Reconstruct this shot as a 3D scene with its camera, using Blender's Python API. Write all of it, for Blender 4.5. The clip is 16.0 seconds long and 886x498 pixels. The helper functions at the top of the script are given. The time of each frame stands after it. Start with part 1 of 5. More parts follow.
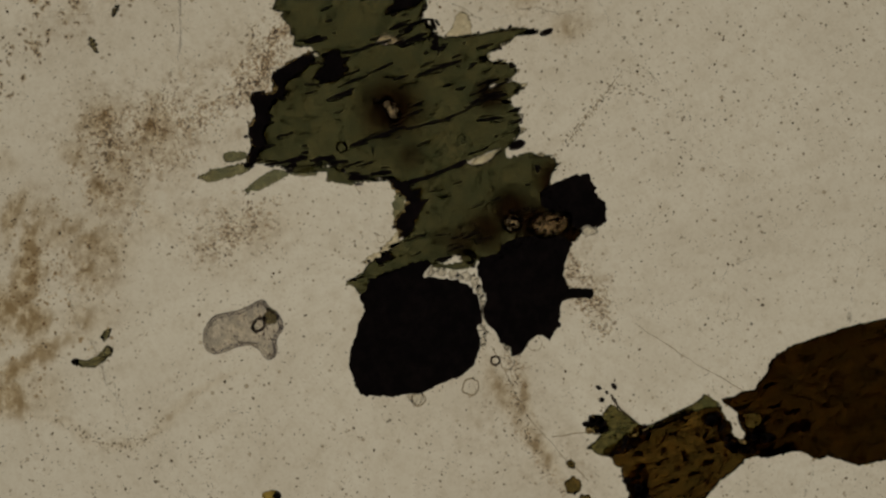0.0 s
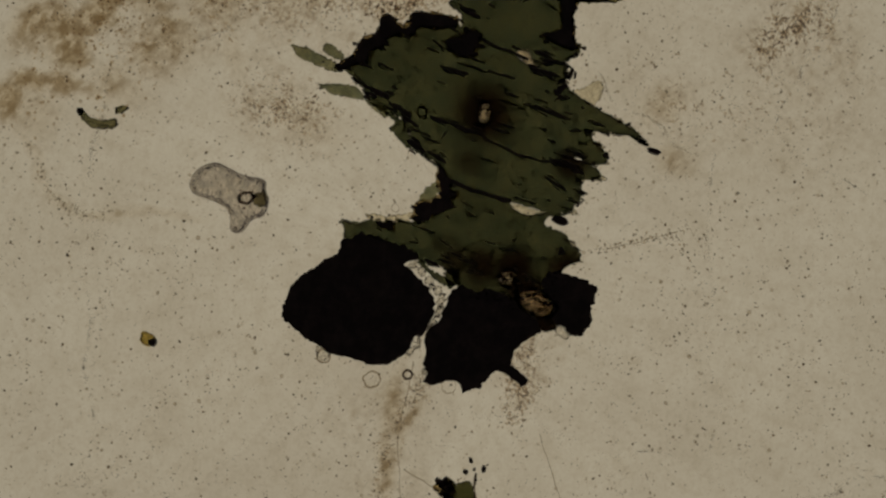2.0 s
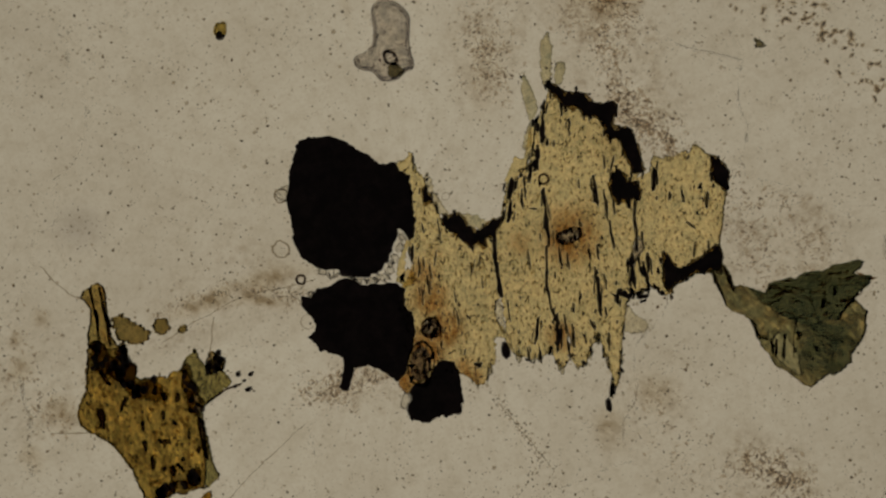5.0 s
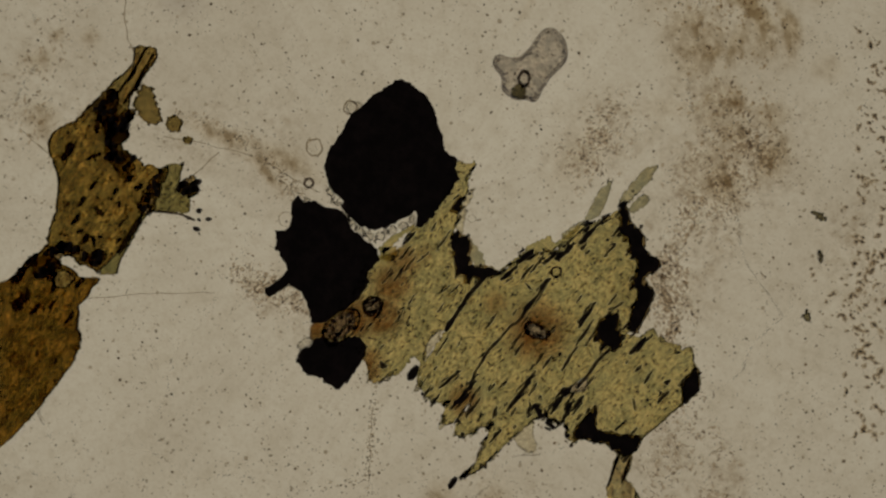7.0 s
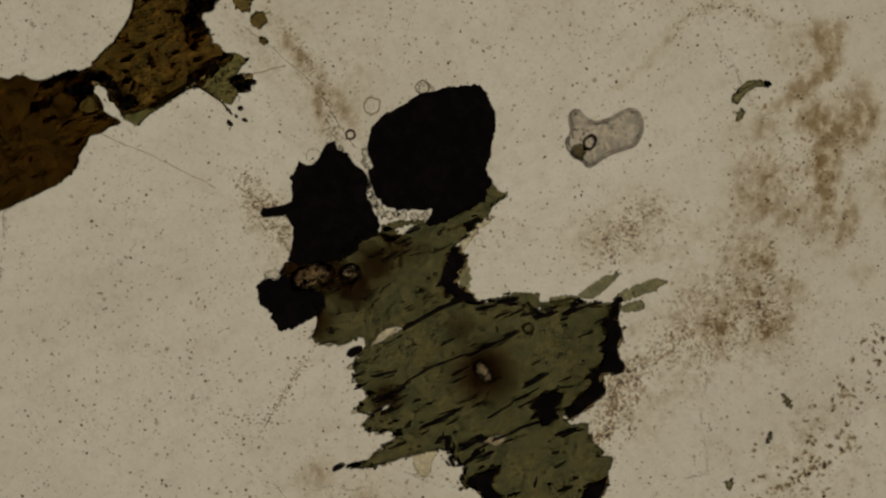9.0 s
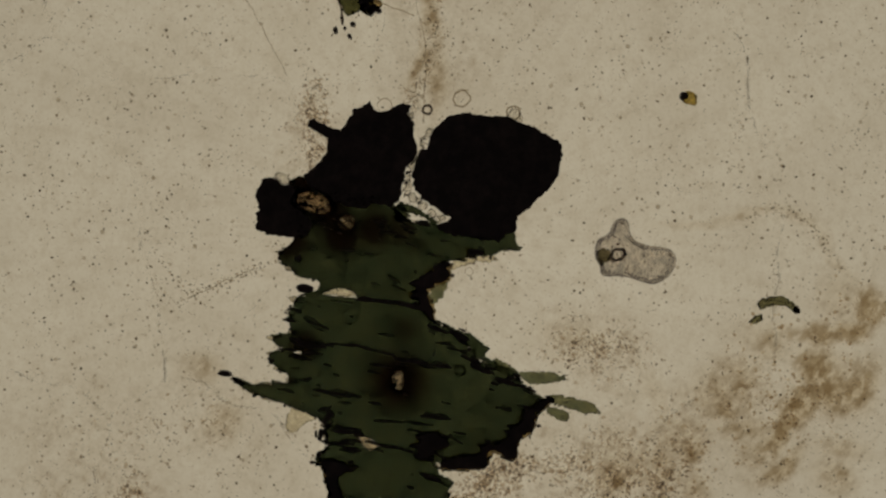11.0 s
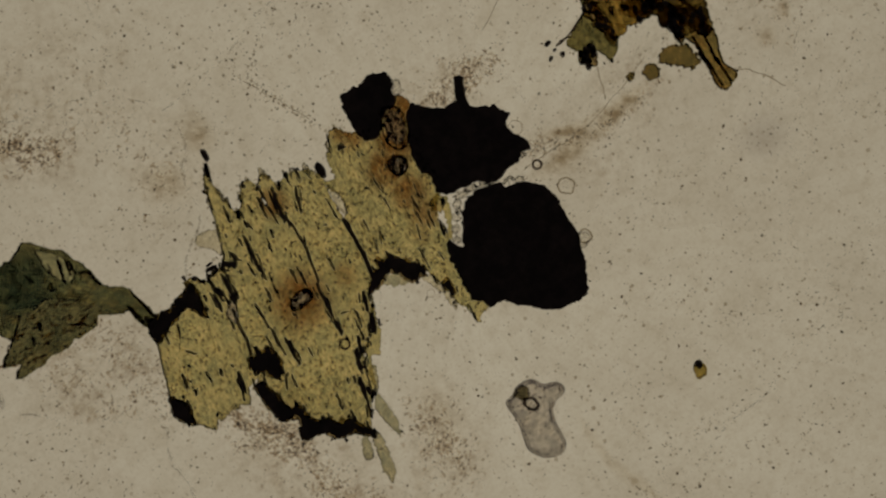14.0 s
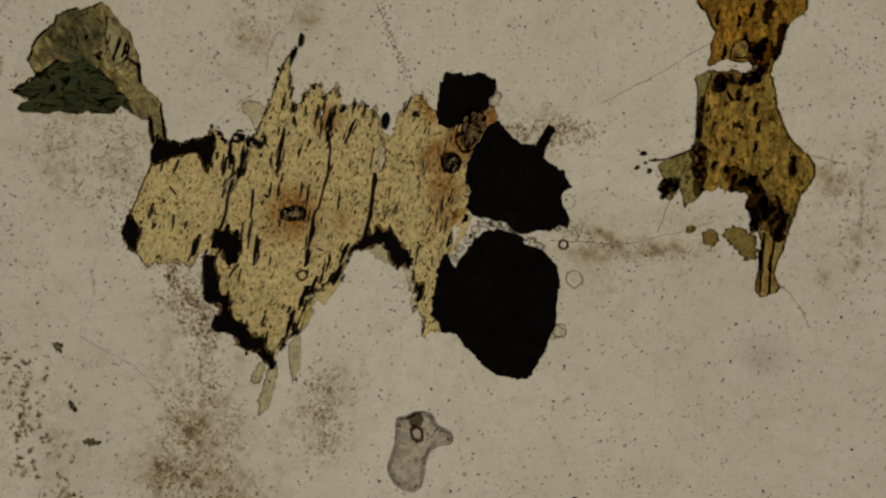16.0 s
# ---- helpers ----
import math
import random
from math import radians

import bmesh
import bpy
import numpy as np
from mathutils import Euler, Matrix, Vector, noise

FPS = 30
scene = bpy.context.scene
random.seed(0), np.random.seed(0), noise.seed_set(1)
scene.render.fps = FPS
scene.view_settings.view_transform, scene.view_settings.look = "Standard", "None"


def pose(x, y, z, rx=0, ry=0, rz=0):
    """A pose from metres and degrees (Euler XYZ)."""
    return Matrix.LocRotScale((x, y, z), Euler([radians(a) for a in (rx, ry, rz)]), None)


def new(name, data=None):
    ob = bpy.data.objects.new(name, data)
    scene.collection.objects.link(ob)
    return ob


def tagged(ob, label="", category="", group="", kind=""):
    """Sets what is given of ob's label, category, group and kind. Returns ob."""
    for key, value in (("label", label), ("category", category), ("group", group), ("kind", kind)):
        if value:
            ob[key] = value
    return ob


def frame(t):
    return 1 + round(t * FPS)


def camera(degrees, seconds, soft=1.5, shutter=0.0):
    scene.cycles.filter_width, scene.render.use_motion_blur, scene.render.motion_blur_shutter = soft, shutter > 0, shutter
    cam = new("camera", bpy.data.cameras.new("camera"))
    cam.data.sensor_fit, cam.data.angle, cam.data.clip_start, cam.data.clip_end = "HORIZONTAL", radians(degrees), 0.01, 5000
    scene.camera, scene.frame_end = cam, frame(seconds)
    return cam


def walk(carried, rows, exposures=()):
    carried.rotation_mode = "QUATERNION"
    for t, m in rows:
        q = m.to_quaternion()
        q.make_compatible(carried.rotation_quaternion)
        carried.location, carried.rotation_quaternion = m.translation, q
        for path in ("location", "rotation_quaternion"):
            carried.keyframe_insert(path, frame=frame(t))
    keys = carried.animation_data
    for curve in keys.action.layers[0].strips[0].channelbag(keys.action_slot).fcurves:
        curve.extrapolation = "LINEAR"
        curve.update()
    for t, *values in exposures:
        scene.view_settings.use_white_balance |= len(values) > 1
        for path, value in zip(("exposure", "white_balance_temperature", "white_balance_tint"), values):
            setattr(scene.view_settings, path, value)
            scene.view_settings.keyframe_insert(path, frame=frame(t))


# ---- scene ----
# A rock thin section on the turning stage of a polarising microscope, lit from below.
# Plan numbers are micrometres of rock, x and y in the plane of the section, z up. The model is an enlargement:
# one micrometre of rock is UM metres, for the lens cannot come nearer than a centimetre.
UM = 0.004
FIELD, LENS = 1000, 20.0
DISTANCE = FIELD / 2 / math.tan(radians(LENS / 2))
cam = camera(LENS, 16.0, soft=2.5)
EYE = pose(0, 0, (DISTANCE + 33) * UM)
EXPOSURES = [(0, 0.03), (8.2, 0.03), (10.3, 0.21), (13.5, 0.22), (13.9, 0.03), (16, 0.03)]
walk(cam, [(0, EYE), (16, EYE)], EXPOSURES)

# ---- light: the lamp's field lens under the stage ----
world = bpy.data.worlds.new("dark_room")
scene.world = world
world.use_nodes = True
world.node_tree.nodes["Background"].inputs[0].default_value = (0.9, 0.75, 0.7, 1)
world.node_tree.nodes["Background"].inputs[1].default_value = 0.05
LAMP_COLOUR = (0.345, 0.300, 0.214)
LAMP_POWER = 1.055
LAMP_DEPTH = 2500
LAMP_RADIUS = 1250

# The polariser under the stage passes light that swings along the world's x axis.


# ---- materials ----
class Nodes:
    """A small helper to wire a node material."""

    def __init__(self, name):
        self.mat = bpy.data.materials.new(name)
        self.mat.use_nodes = True
        self.tree = self.mat.node_tree
        self.tree.nodes.clear()
        self.out = self.tree.nodes.new("ShaderNodeOutputMaterial")

    def put(self, socket, value):
        if isinstance(value, bpy.types.NodeSocket):
            self.tree.links.new(value, socket)
        elif isinstance(value, tuple) and len(value) == 3 and socket.type == "RGBA":
            socket.default_value = (*value, 1)
        else:
            socket.default_value = value

    def node(self, kind, *values, **settings):
        n = self.tree.nodes.new("ShaderNode" + kind)
        for key, value in settings.items():
            if key == "operation":
                n.operation = value
            elif key == "blend":
                n.blend_type = value
            elif key == "vector_type":
                n.vector_type = value
            elif key == "convert_from":
                n.convert_from = value
            elif key == "convert_to":
                n.convert_to = value
            elif key == "interpolation":
                n.interpolation_type = value
            elif key == "feature":
                n.feature = value
        for i, value in enumerate(values):
            if value is not None:
                self.put(n.inputs[i], value)
        return n

    def math(self, operation, *values):
        return self.node("Math", *values, operation=operation).outputs[0]

    def mix(self, factor, a, b, blend="MIX"):
        n = self.tree.nodes.new("ShaderNodeMix")
        n.data_type, n.blend_type = "RGBA", blend
        self.put(n.inputs[0], factor), self.put(n.inputs[6], a), self.put(n.inputs[7], b)
        return n.outputs[2]

    def place(self):
        """Where a point lies in the plan, in micrometres."""
        co = self.node("TexCoord").outputs["Object"]
        n = self.node("VectorMath", co, operation="SCALE")
        n.inputs["Scale"].default_value = 1 / UM
        return n.outputs[0]

    def noise(self, where, size, detail=3.0, rough=0.55):
        n = self.tree.nodes.new("ShaderNodeTexNoise")
        self.put(n.inputs["Vector"], where)
        n.inputs["Scale"].default_value = 1 / size
        n.inputs["Detail"].default_value, n.inputs["Roughness"].default_value = detail, rough
        return n.outputs[0]

    def ramp(self, value, a, b, low=0.0, high=1.0, smooth=False):
        n = self.tree.nodes.new("ShaderNodeMapRange")
        n.interpolation_type = "SMOOTHSTEP" if smooth else "LINEAR"
        for i, v in enumerate((value, a, b, low, high)):
            self.put(n.inputs[i], v)
        return n.outputs[0]

    def along(self, where, degrees, stretch):
        """The plan turned so that x runs along the cleavage, and drawn out along it."""
        n = self.tree.nodes.new("ShaderNodeMapping")
        self.put(n.inputs["Vector"], where)
        n.inputs["Rotation"].default_value = (0, 0, radians(-degrees))
        m = self.node("VectorMath", n.outputs[0], (1 / stretch, 1, 1), operation="MULTIPLY")
        return m.outputs[0]

    def bump(self, height, strength, distance):
        n = self.tree.nodes.new("ShaderNodeBump")
        n.inputs["Strength"].default_value, n.inputs["Distance"].default_value = strength, distance * UM
        self.put(n.inputs["Height"], height)
        return n.outputs[0]

    def clear(self, colour, ior, normal=None):
        """Clear matter: light goes through, tinted once at each face, and bends by the index against the resin round it."""
        n = self.tree.nodes.new("ShaderNodeBsdfRefraction")
        self.put(n.inputs["Color"], colour)
        n.inputs["Roughness"].default_value = 0.0
        n.inputs["IOR"].default_value = ior
        if normal is not None:
            self.put(n.inputs["Normal"], normal)
        self.tree.links.new(n.outputs[0], self.out.inputs[0])
        return self.mat

    def solid(self, colour, roughness, metallic=0.0, normal=None):
        n = self.tree.nodes.new("ShaderNodeBsdfPrincipled")
        self.put(n.inputs["Base Color"], colour)
        n.inputs["Roughness"].default_value, n.inputs["Metallic"].default_value = roughness, metallic
        if normal is not None:
            self.put(n.inputs["Normal"], normal)
        self.tree.links.new(n.outputs[0], self.out.inputs[0])
        return self.mat


def lamp_material():
    n = Nodes("lamp_glow")
    where = n.place()
    d = n.node("VectorMath", where, (0, 0, 0), operation="DISTANCE").outputs["Value"]
    e = n.tree.nodes.new("ShaderNodeEmission")
    e.inputs[0].default_value = (*LAMP_COLOUR, 1)
    n.put(e.inputs[1], n.ramp(d, 300, 1250, LAMP_POWER, LAMP_POWER * 0.94, True))
    n.tree.links.new(e.outputs[0], n.out.inputs[0])
    return n.mat


def quartz_material(stains, smears):
    """Clear ground mass with fine soft specks, brown clouds of alteration (x, y, reach, strength) and smears (x, y, length, width, degrees, strength)."""
    n = Nodes("quartz_clear")
    where = n.place()
    flat = n.node("VectorMath", where, (1, 1, 0), operation="MULTIPLY").outputs[0]
    warp = n.tree.nodes.new("ShaderNodeTexNoise")
    n.put(warp.inputs["Vector"], where)
    warp.inputs["Scale"].default_value, warp.inputs["Detail"].default_value = 1 / 60, 4
    shift = n.node("VectorMath", warp.outputs[1], (0.5, 0.5, 0.5), operation="SUBTRACT").outputs[0]
    shift = n.node("VectorMath", shift, (110, 110, 0), operation="MULTIPLY").outputs[0]
    bent = n.node("VectorMath", flat, shift, operation="ADD").outputs[0]
    cloud = None
    for x, y, reach, strength in stains:
        d = n.node("VectorMath", bent, (x, y, 0), operation="DISTANCE").outputs["Value"]
        h = n.ramp(d, reach * 0.45, reach * 1.1, strength, 0.0, True)
        cloud = h if cloud is None else n.math("MAXIMUM", cloud, h)
    cloud = n.math("MULTIPLY", cloud, n.ramp(n.noise(where, 42, 4, 0.62), 0.38, 0.58, 0.12, 1.0, True))
    streak = n.ramp(n.noise(n.along(where, 10, 1.8), 16, 6, 0.68), 0.46, 0.62)
    blot = n.math("MULTIPLY", cloud, n.ramp(n.noise(n.along(where, -30, 1.4), 9.5, 4, 0.62), 0.47, 0.64))
    brown = n.math("MULTIPLY", n.math("MULTIPLY", n.math("POWER", cloud, 1.6), streak), 0.30)
    haze = n.ramp(n.noise(where, 105, 6, 0.62), 0.42, 0.62)
    fine = n.ramp(n.noise(where, 3.6, 3, 0.6), 0.52, 0.70)
    soft = n.ramp(n.noise(where, 14.0, 5, 0.65), 0.50, 0.66)
    colour = n.mix(haze, (1.0, 1.0, 1.0), (0.925, 0.915, 0.90))
    middle = n.ramp(n.noise(where, 27, 4, 0.6), 0.47, 0.66)
    colour = n.mix(middle, colour, (0.94, 0.93, 0.91), "MULTIPLY")
    colour = n.mix(fine, colour, (0.90, 0.885, 0.87), "MULTIPLY")
    colour = n.mix(soft, colour, (0.895, 0.875, 0.845), "MULTIPLY")
    colour = n.mix(brown, colour, (0.52, 0.42, 0.28), "MULTIPLY")
    colour = n.mix(blot, colour, (0.78, 0.72, 0.64), "MULTIPLY")
    worm = n.ramp(n.noise(n.along(where, 55, 1.3), 11, 5, 0.68), 0.47, 0.64)
    speckle = n.math("MULTIPLY", worm, n.math("MULTIPLY", n.math("MINIMUM", cloud, 0.9), n.ramp(n.noise(where, 22, 2), 0.33, 0.56)))
    colour = n.mix(speckle, colour, (0.58, 0.51, 0.43), "MULTIPLY")
    gentle = n.node("VectorMath", shift, (0.36, 0.36, 0), operation="MULTIPLY").outputs[0]
    curled = n.node("VectorMath", flat, gentle, operation="ADD").outputs[0]
    smear = None
    for x, y, length, width, turn, strength in smears:
        m = n.tree.nodes.new("ShaderNodeMapping")
        m.vector_type = "TEXTURE"
        n.put(m.inputs["Vector"], curled)
        m.inputs["Location"].default_value = (x, y, 0)
        m.inputs["Rotation"].default_value = (0, 0, radians(turn))
        m.inputs["Scale"].default_value = (length * 0.58, width * 0.80, 1)
        d = n.node("VectorMath", m.outputs[0], operation="LENGTH").outputs["Value"]
        h = n.ramp(d, 0.1, 1.75, strength * 1.15, 0.0, True)
        smear = h if smear is None else n.math("MAXIMUM", smear, h)
    broken = n.ramp(n.noise(n.along(where, SMEAR_LEAN, 1.25), 15, 4, 0.58), 0.43, 0.66)
    core = n.ramp(n.math("MULTIPLY", n.math("POWER", smear, 1.1), broken), 0.04, 0.42)
    colour = n.mix(n.math("MINIMUM", smear, 1.0), colour, (0.86, 0.79, 0.67), "MULTIPLY")
    colour = n.mix(core, colour, (0.50, 0.425, 0.325), "MULTIPLY")
    for x, y, reach in SMUDGES:
        d = n.node("VectorMath", flat, (x, y, 0), operation="DISTANCE").outputs["Value"]
        colour = n.mix(n.ramp(d, 0, reach, 0.6, 0.0, True), colour, (0.86, 0.85, 0.85), "MULTIPLY")
    own = n.node("ObjectInfo").outputs["Random"]
    colour = n.mix(own, colour, (0.955, 0.95, 0.945), "MULTIPLY")
    half = n.node("Gamma", colour, 0.5).outputs[0]
    # Only the polished faces tint: the seams between grains stay unseen.
    upward = n.node("SeparateXYZ", n.node("NewGeometry").outputs["True Normal"]).outputs[2]
    polished = n.math("GREATER_THAN", n.math("ABSOLUTE", upward), 0.7)
    return n.clear(n.mix(polished, (1.0, 1.0, 1.0), half), 1.0)


def mica_material(name, cleavage, pale, dark, halos=(), halo_pale=(0.3, 0.12, 0.03), halo_dark=(0.01, 0.006, 0.004), darkest=-5, mottle=0.45, power=2.0, wander=14, index=1.14, blotch=0.6, span=(0.0, 0.5, 0.5), between=None):
    """Pleochroic mica: it swallows most light where its cleavage lies along the polariser. Colours are those of the whole thickness."""
    n = Nodes(name)
    where = n.place()
    axis = radians(cleavage - darkest)
    turned = n.tree.nodes.new("ShaderNodeVectorTransform")
    turned.vector_type, turned.convert_from, turned.convert_to = "VECTOR", "OBJECT", "WORLD"
    turned.inputs[0].default_value = (math.cos(axis), math.sin(axis), 0)
    unit = n.node("VectorMath", turned.outputs[0], operation="NORMALIZE").outputs[0]
    share = n.node("VectorMath", unit, (1, 0, 0), operation="DOT_PRODUCT").outputs["Value"]
    share = n.math("POWER", n.math("ABSOLUTE", share), power)
    low, knee, rise = span
    share = n.math("ADD", n.ramp(share, low, knee, 0.0, rise), n.ramp(share, knee, 1.0, 0.0, 1.0 - rise))
    colour = n.mix(share, pale, dark)
    if between:
        # The tint that shows half-way from pale to dark.
        bow = n.math("MULTIPLY", n.math("MULTIPLY", share, n.math("SUBTRACT", 1.0, share)), 4.0)
        colour = n.mix(bow, colour, between, "MULTIPLY")
    if halos:
        total = None
        warp = n.tree.nodes.new("ShaderNodeTexNoise")
        n.put(warp.inputs["Vector"], where)
        warp.inputs["Scale"].default_value, warp.inputs["Detail"].default_value = 1 / 16, 4
        shift = n.node("VectorMath", warp.outputs[1], (0.5, 0.5, 0.5), operation="SUBTRACT").outputs[0]
        shift = n.node("VectorMath", shift, (wander, wander, 0), operation="MULTIPLY").outputs[0]
        bent = n.node("VectorMath", n.node("VectorMath", where, (1, 1, 0), operation="MULTIPLY").outputs[0], shift, operation="ADD").outputs[0]
        for x, y, r, depth in halos:
            d = n.node("VectorMath", bent, (x, y, 0), operation="DISTANCE").outputs["Value"]
            h = n.ramp(d, r * 0.25, r, depth, 0.0, True)
            total = h if total is None else n.math("MAXIMUM", total, h)
        ragged = n.ramp(n.noise(n.along(where, cleavage, 2.0), 6.0, 4, 0.65), 0.36, 0.56, n.ramp(share, 0.0, 1.0, 0.5, 0.95), 1.0)
        total = n.math("MULTIPLY", total, ragged)
        total = n.math("POWER", total, n.ramp(share, 0.0, 1.0, 1.6, 0.9))
        deep = n.math("SUBTRACT", 1.0, n.math("POWER", n.math("SUBTRACT", 1.0, share), 1.5))
        colour = n.mix(total, colour, n.mix(deep, halo_pale, halo_dark))
    grain = n.noise(n.along(where, cleavage, 2.2), 3.0, 4, 0.65)
    cloud = n.noise(where, 22, 5, 0.65)
    blot = n.ramp(n.noise(where, 7, 3, 0.6), 0.50, 0.66)
    strong = n.ramp(share, 0.0, 0.7, 0.38, 1.0)
    tone = n.math("MULTIPLY", strong, mottle)
    colour = n.mix(tone, colour, n.mix(n.ramp(grain, 0.38, 0.60), (0.58, 0.60, 0.58), (1.26, 1.24, 1.26)), "MULTIPLY")
    colour = n.mix(n.math("MULTIPLY", strong, blotch), colour, n.mix(n.ramp(cloud, 0.38, 0.62), (0.52, 0.60, 0.60), (1.46, 1.30, 1.12)), "MULTIPLY")
    if blotch > 0.8:
        ember = n.ramp(n.noise(n.along(where, cleavage, 1.6), 9, 4, 0.65), 0.50, 0.68)
        colour = n.mix(ember, colour, (2.0, 1.8, 1.5), "MULTIPLY")
        umber = n.ramp(n.noise(n.along(where, cleavage, 2.0), 9, 5, 0.72), 0.47, 0.60)
        colour = n.mix(umber, colour, (0.42, 0.36, 0.32), "MULTIPLY")
    colour = n.mix(n.math("MULTIPLY", blot, mottle), colour, (0.62, 0.66, 0.68), "MULTIPLY")
    grit = n.ramp(n.noise(n.along(where, cleavage, 1.5), 1.9, 3, 0.7), 0.36, 0.64)
    colour = n.mix(tone, colour, n.mix(grit, (0.80, 0.79, 0.76), (1.08, 1.08, 1.08)), "MULTIPLY")
    half = n.node("Gamma", colour, 0.5).outputs[0]
    return n.clear(half, index, n.bump(grain, 0.25, 1))


def clear_material(name, colour, ior, size, depth, dull=0.62):
    n = Nodes(name)
    where = n.place()
    tone = n.ramp(n.noise(where, size * 1.2, 4, 0.65), 0.42, 0.58)
    dim = tuple(c * dull for c in colour)
    half = n.node("Gamma", n.mix(tone, dim, colour), 0.5).outputs[0]
    return n.clear(half, ior, n.bump(n.noise(where, size, 3), 1.0, depth))


def ore_material():
    n = Nodes("ore_black")
    where = n.place()
    spots = n.noise(where, 14, 5)
    return n.solid(n.mix(n.ramp(spots, 0.4, 0.7), (0.025, 0.020, 0.018), (0.06, 0.046, 0.042)), 0.45, 0.6, n.bump(n.noise(where, 3, 3), 0.4, 1))


def dust_material(name, a, b):
    n = Nodes(name)
    pick = n.node("NewGeometry").outputs["Random Per Island"]
    return n.clear(n.mix(pick, a, b), 1.0)


CLEAVAGE, GOLD_CLEAVAGE = 78, 88
HALOS = [(-170.5, 40, 54, 1.0), (-113, 34, 24, 0.7), (-130, 147, 28, 0.95), (52, 150, 30, 1.0)] + [(x, y, r, k) for (x, y, r), k in zip([(-7, 163.5, 39.5), (-4, 103.5, 39.5), (21.5, 118.5, 42), (2, 67, 35.5), (0.5, 35.5, 28), (-16, 19, 19)], (1.0, 1.0, 1.0, 0.95, 0.8, 0.5))]
GREEN_ZONES = [(x, y, r * 1.7, min(1.0, k * 1.15)) for (x, y, r), k in zip([(-426.5, 231.5, 19), (-420.5, 257, 21.5), (-395, 262, 14), (-404.5, 238, 16.5), (-410.5, 217.5, 16.5), (-436, 243, 16.5)], (0.9, 0.8, 0.6, 0.85, 0.95, 0.75))]
CLOUDS = [((-213, -360.5), 110, 0.5), ((-171, -442.5), 90, 0.4), ((-281.5, -234.5), 110, 0.7), ((-280, -76), 75, 0.9), ((-277, -139.5), 80, 1.0), ((-277, -222.5), 90, 1.0), ((191.5, -2), 60, 0.6), ((283.5, 5.5), 50, 0.6), ((189, 0.5), 60, 0.5), ((259, 0.5), 60, 0.5), ((-410.5, 109), 90, 0.9)]
CLOUDS += [((-153.5, -206), 60, 0.7), ((-185.5, -342.5), 60, 0.8), ((-233.5, -281.5), 60, 0.8), ((-277.5, -228.5), 60, 0.9), ((-287.5, -151.5), 55, 0.9), ((-254, -273), 60, 0.5), ((-305.5, -227.5), 50, 0.6), ((-306.5, 398.5), 80, 0.8), ((-324.5, 366), 60, 0.8), ((-311, 359), 60, 0.8), ((-474.5, -203.5), 100, 0.7), ((106, 138), 45, 0.8), ((-194, 243), 70, 0.5), ((-143, -190.5), 70, 0.5), ((-139, -175.5), 60, 0.6), ((92.5, 148), 40, 0.5), ((-237, 407.5), 110, 0.5), ((444, 39), 110, 0.4)]
STAINS = [(*p, r, k) for p, r, k in CLOUDS]
# Soft grey smudges (x, y, reach), then brown smears (x, y, length, width, degrees from TILT, strength).
SMUDGES = [(368.5, -119.5, 44.5), (370.5, -125.5, 38.5), (350, -119, 38.5)]
TILT = -97.6
SMEARS = [(-91, -497.5, 38.5, 28.5, 90, 1), (-120.5, -477.5, 41.5, 18, 20, 0.9), (-125.5, -444.5, 38.5, 16, 0, 0.85), (-118.5, -407, 38.5, 11.5, 0, 0.4), (-160, -436.5, 41.5, 24, -60, 0.9), (-182.5, -451, 48, 28.5, -50, 0.9), (-181.5, -479, 54, 24, 50, 0.85), (-208.5, -415.5, 73.5, 20.5, 55, 1), (-237.5, -392, 57.5, 16, 55, 0.85), (-271.5, -396, 54, 11.5, 45, 0.8)]
SMEARS += [(-254, -369.5, 38.5, 25.5, 50, 0.45), (-190.5, -329.5, 57.5, 44.5, 60, 0.5), (-177, -349, 23, 11.5, 45, 0.65), (-207.5, -334, 20.5, 11.5, 0, 0.7), (-229, -353.5, 48, 16.5, 10, 0.55), (-163.5, -343, 38.5, 18, 20, 0.4), (-127.5, -376.5, 44.5, 25.5, 0, 0.45), (-256.5, -292, 20.5, 16.5, 0, 0.7), (-239, -281.5, 57.5, 32, 20, 0.4), (-272.5, -259, 28, 28, 0, 0.45), (-322, -254, 44.5, 21.5, 10, 0.6)]
SMEARS += [(-283.5, -204.5, 38.5, 25.5, 40, 0.55), (-298.5, -296, 28.5, 18, 0, 0.45), (-269.5, -222.5, 83, 32, 0, 0.3), (-189.5, -249.5, 35, 14, -60, 0.25), (-286, -455, 38.5, 25.5, -60, 0.5), (-254, -466, 44.5, 16.5, 0, 0.45), (-333.5, -378, 28.5, 21.5, 0, 0.3), (-86.5, -466, 44.5, 38.5, 0, 0.3), (-122.5, -155.5, 76.5, 25.5, 10, 0.2)]
SMEARS += [(3, -307.5, 89.5, 5.5, 6, 0.25), (14.5, -360.5, 64, 7, 24, 0.38), (12, -414.5, 44.5, 6.5, -28, 0.32), (-16, -443, 38.5, 6.5, -50, 0.3), (-51.5, -467.5, 51, 6.5, -40, 0.3)]
SMEARS = [(x, y, a, b, turn + TILT, k) for x, y, a, b, turn, k in SMEARS]
SMEARS += [(x, y, a, b, turn, 0.5) for x, y, a, b, turn in [(173, -5.5, 70, 15.5, 2), (246, -3, 77, 11.5, 6), (189, 16.5, 54.5, 10, -21)]]
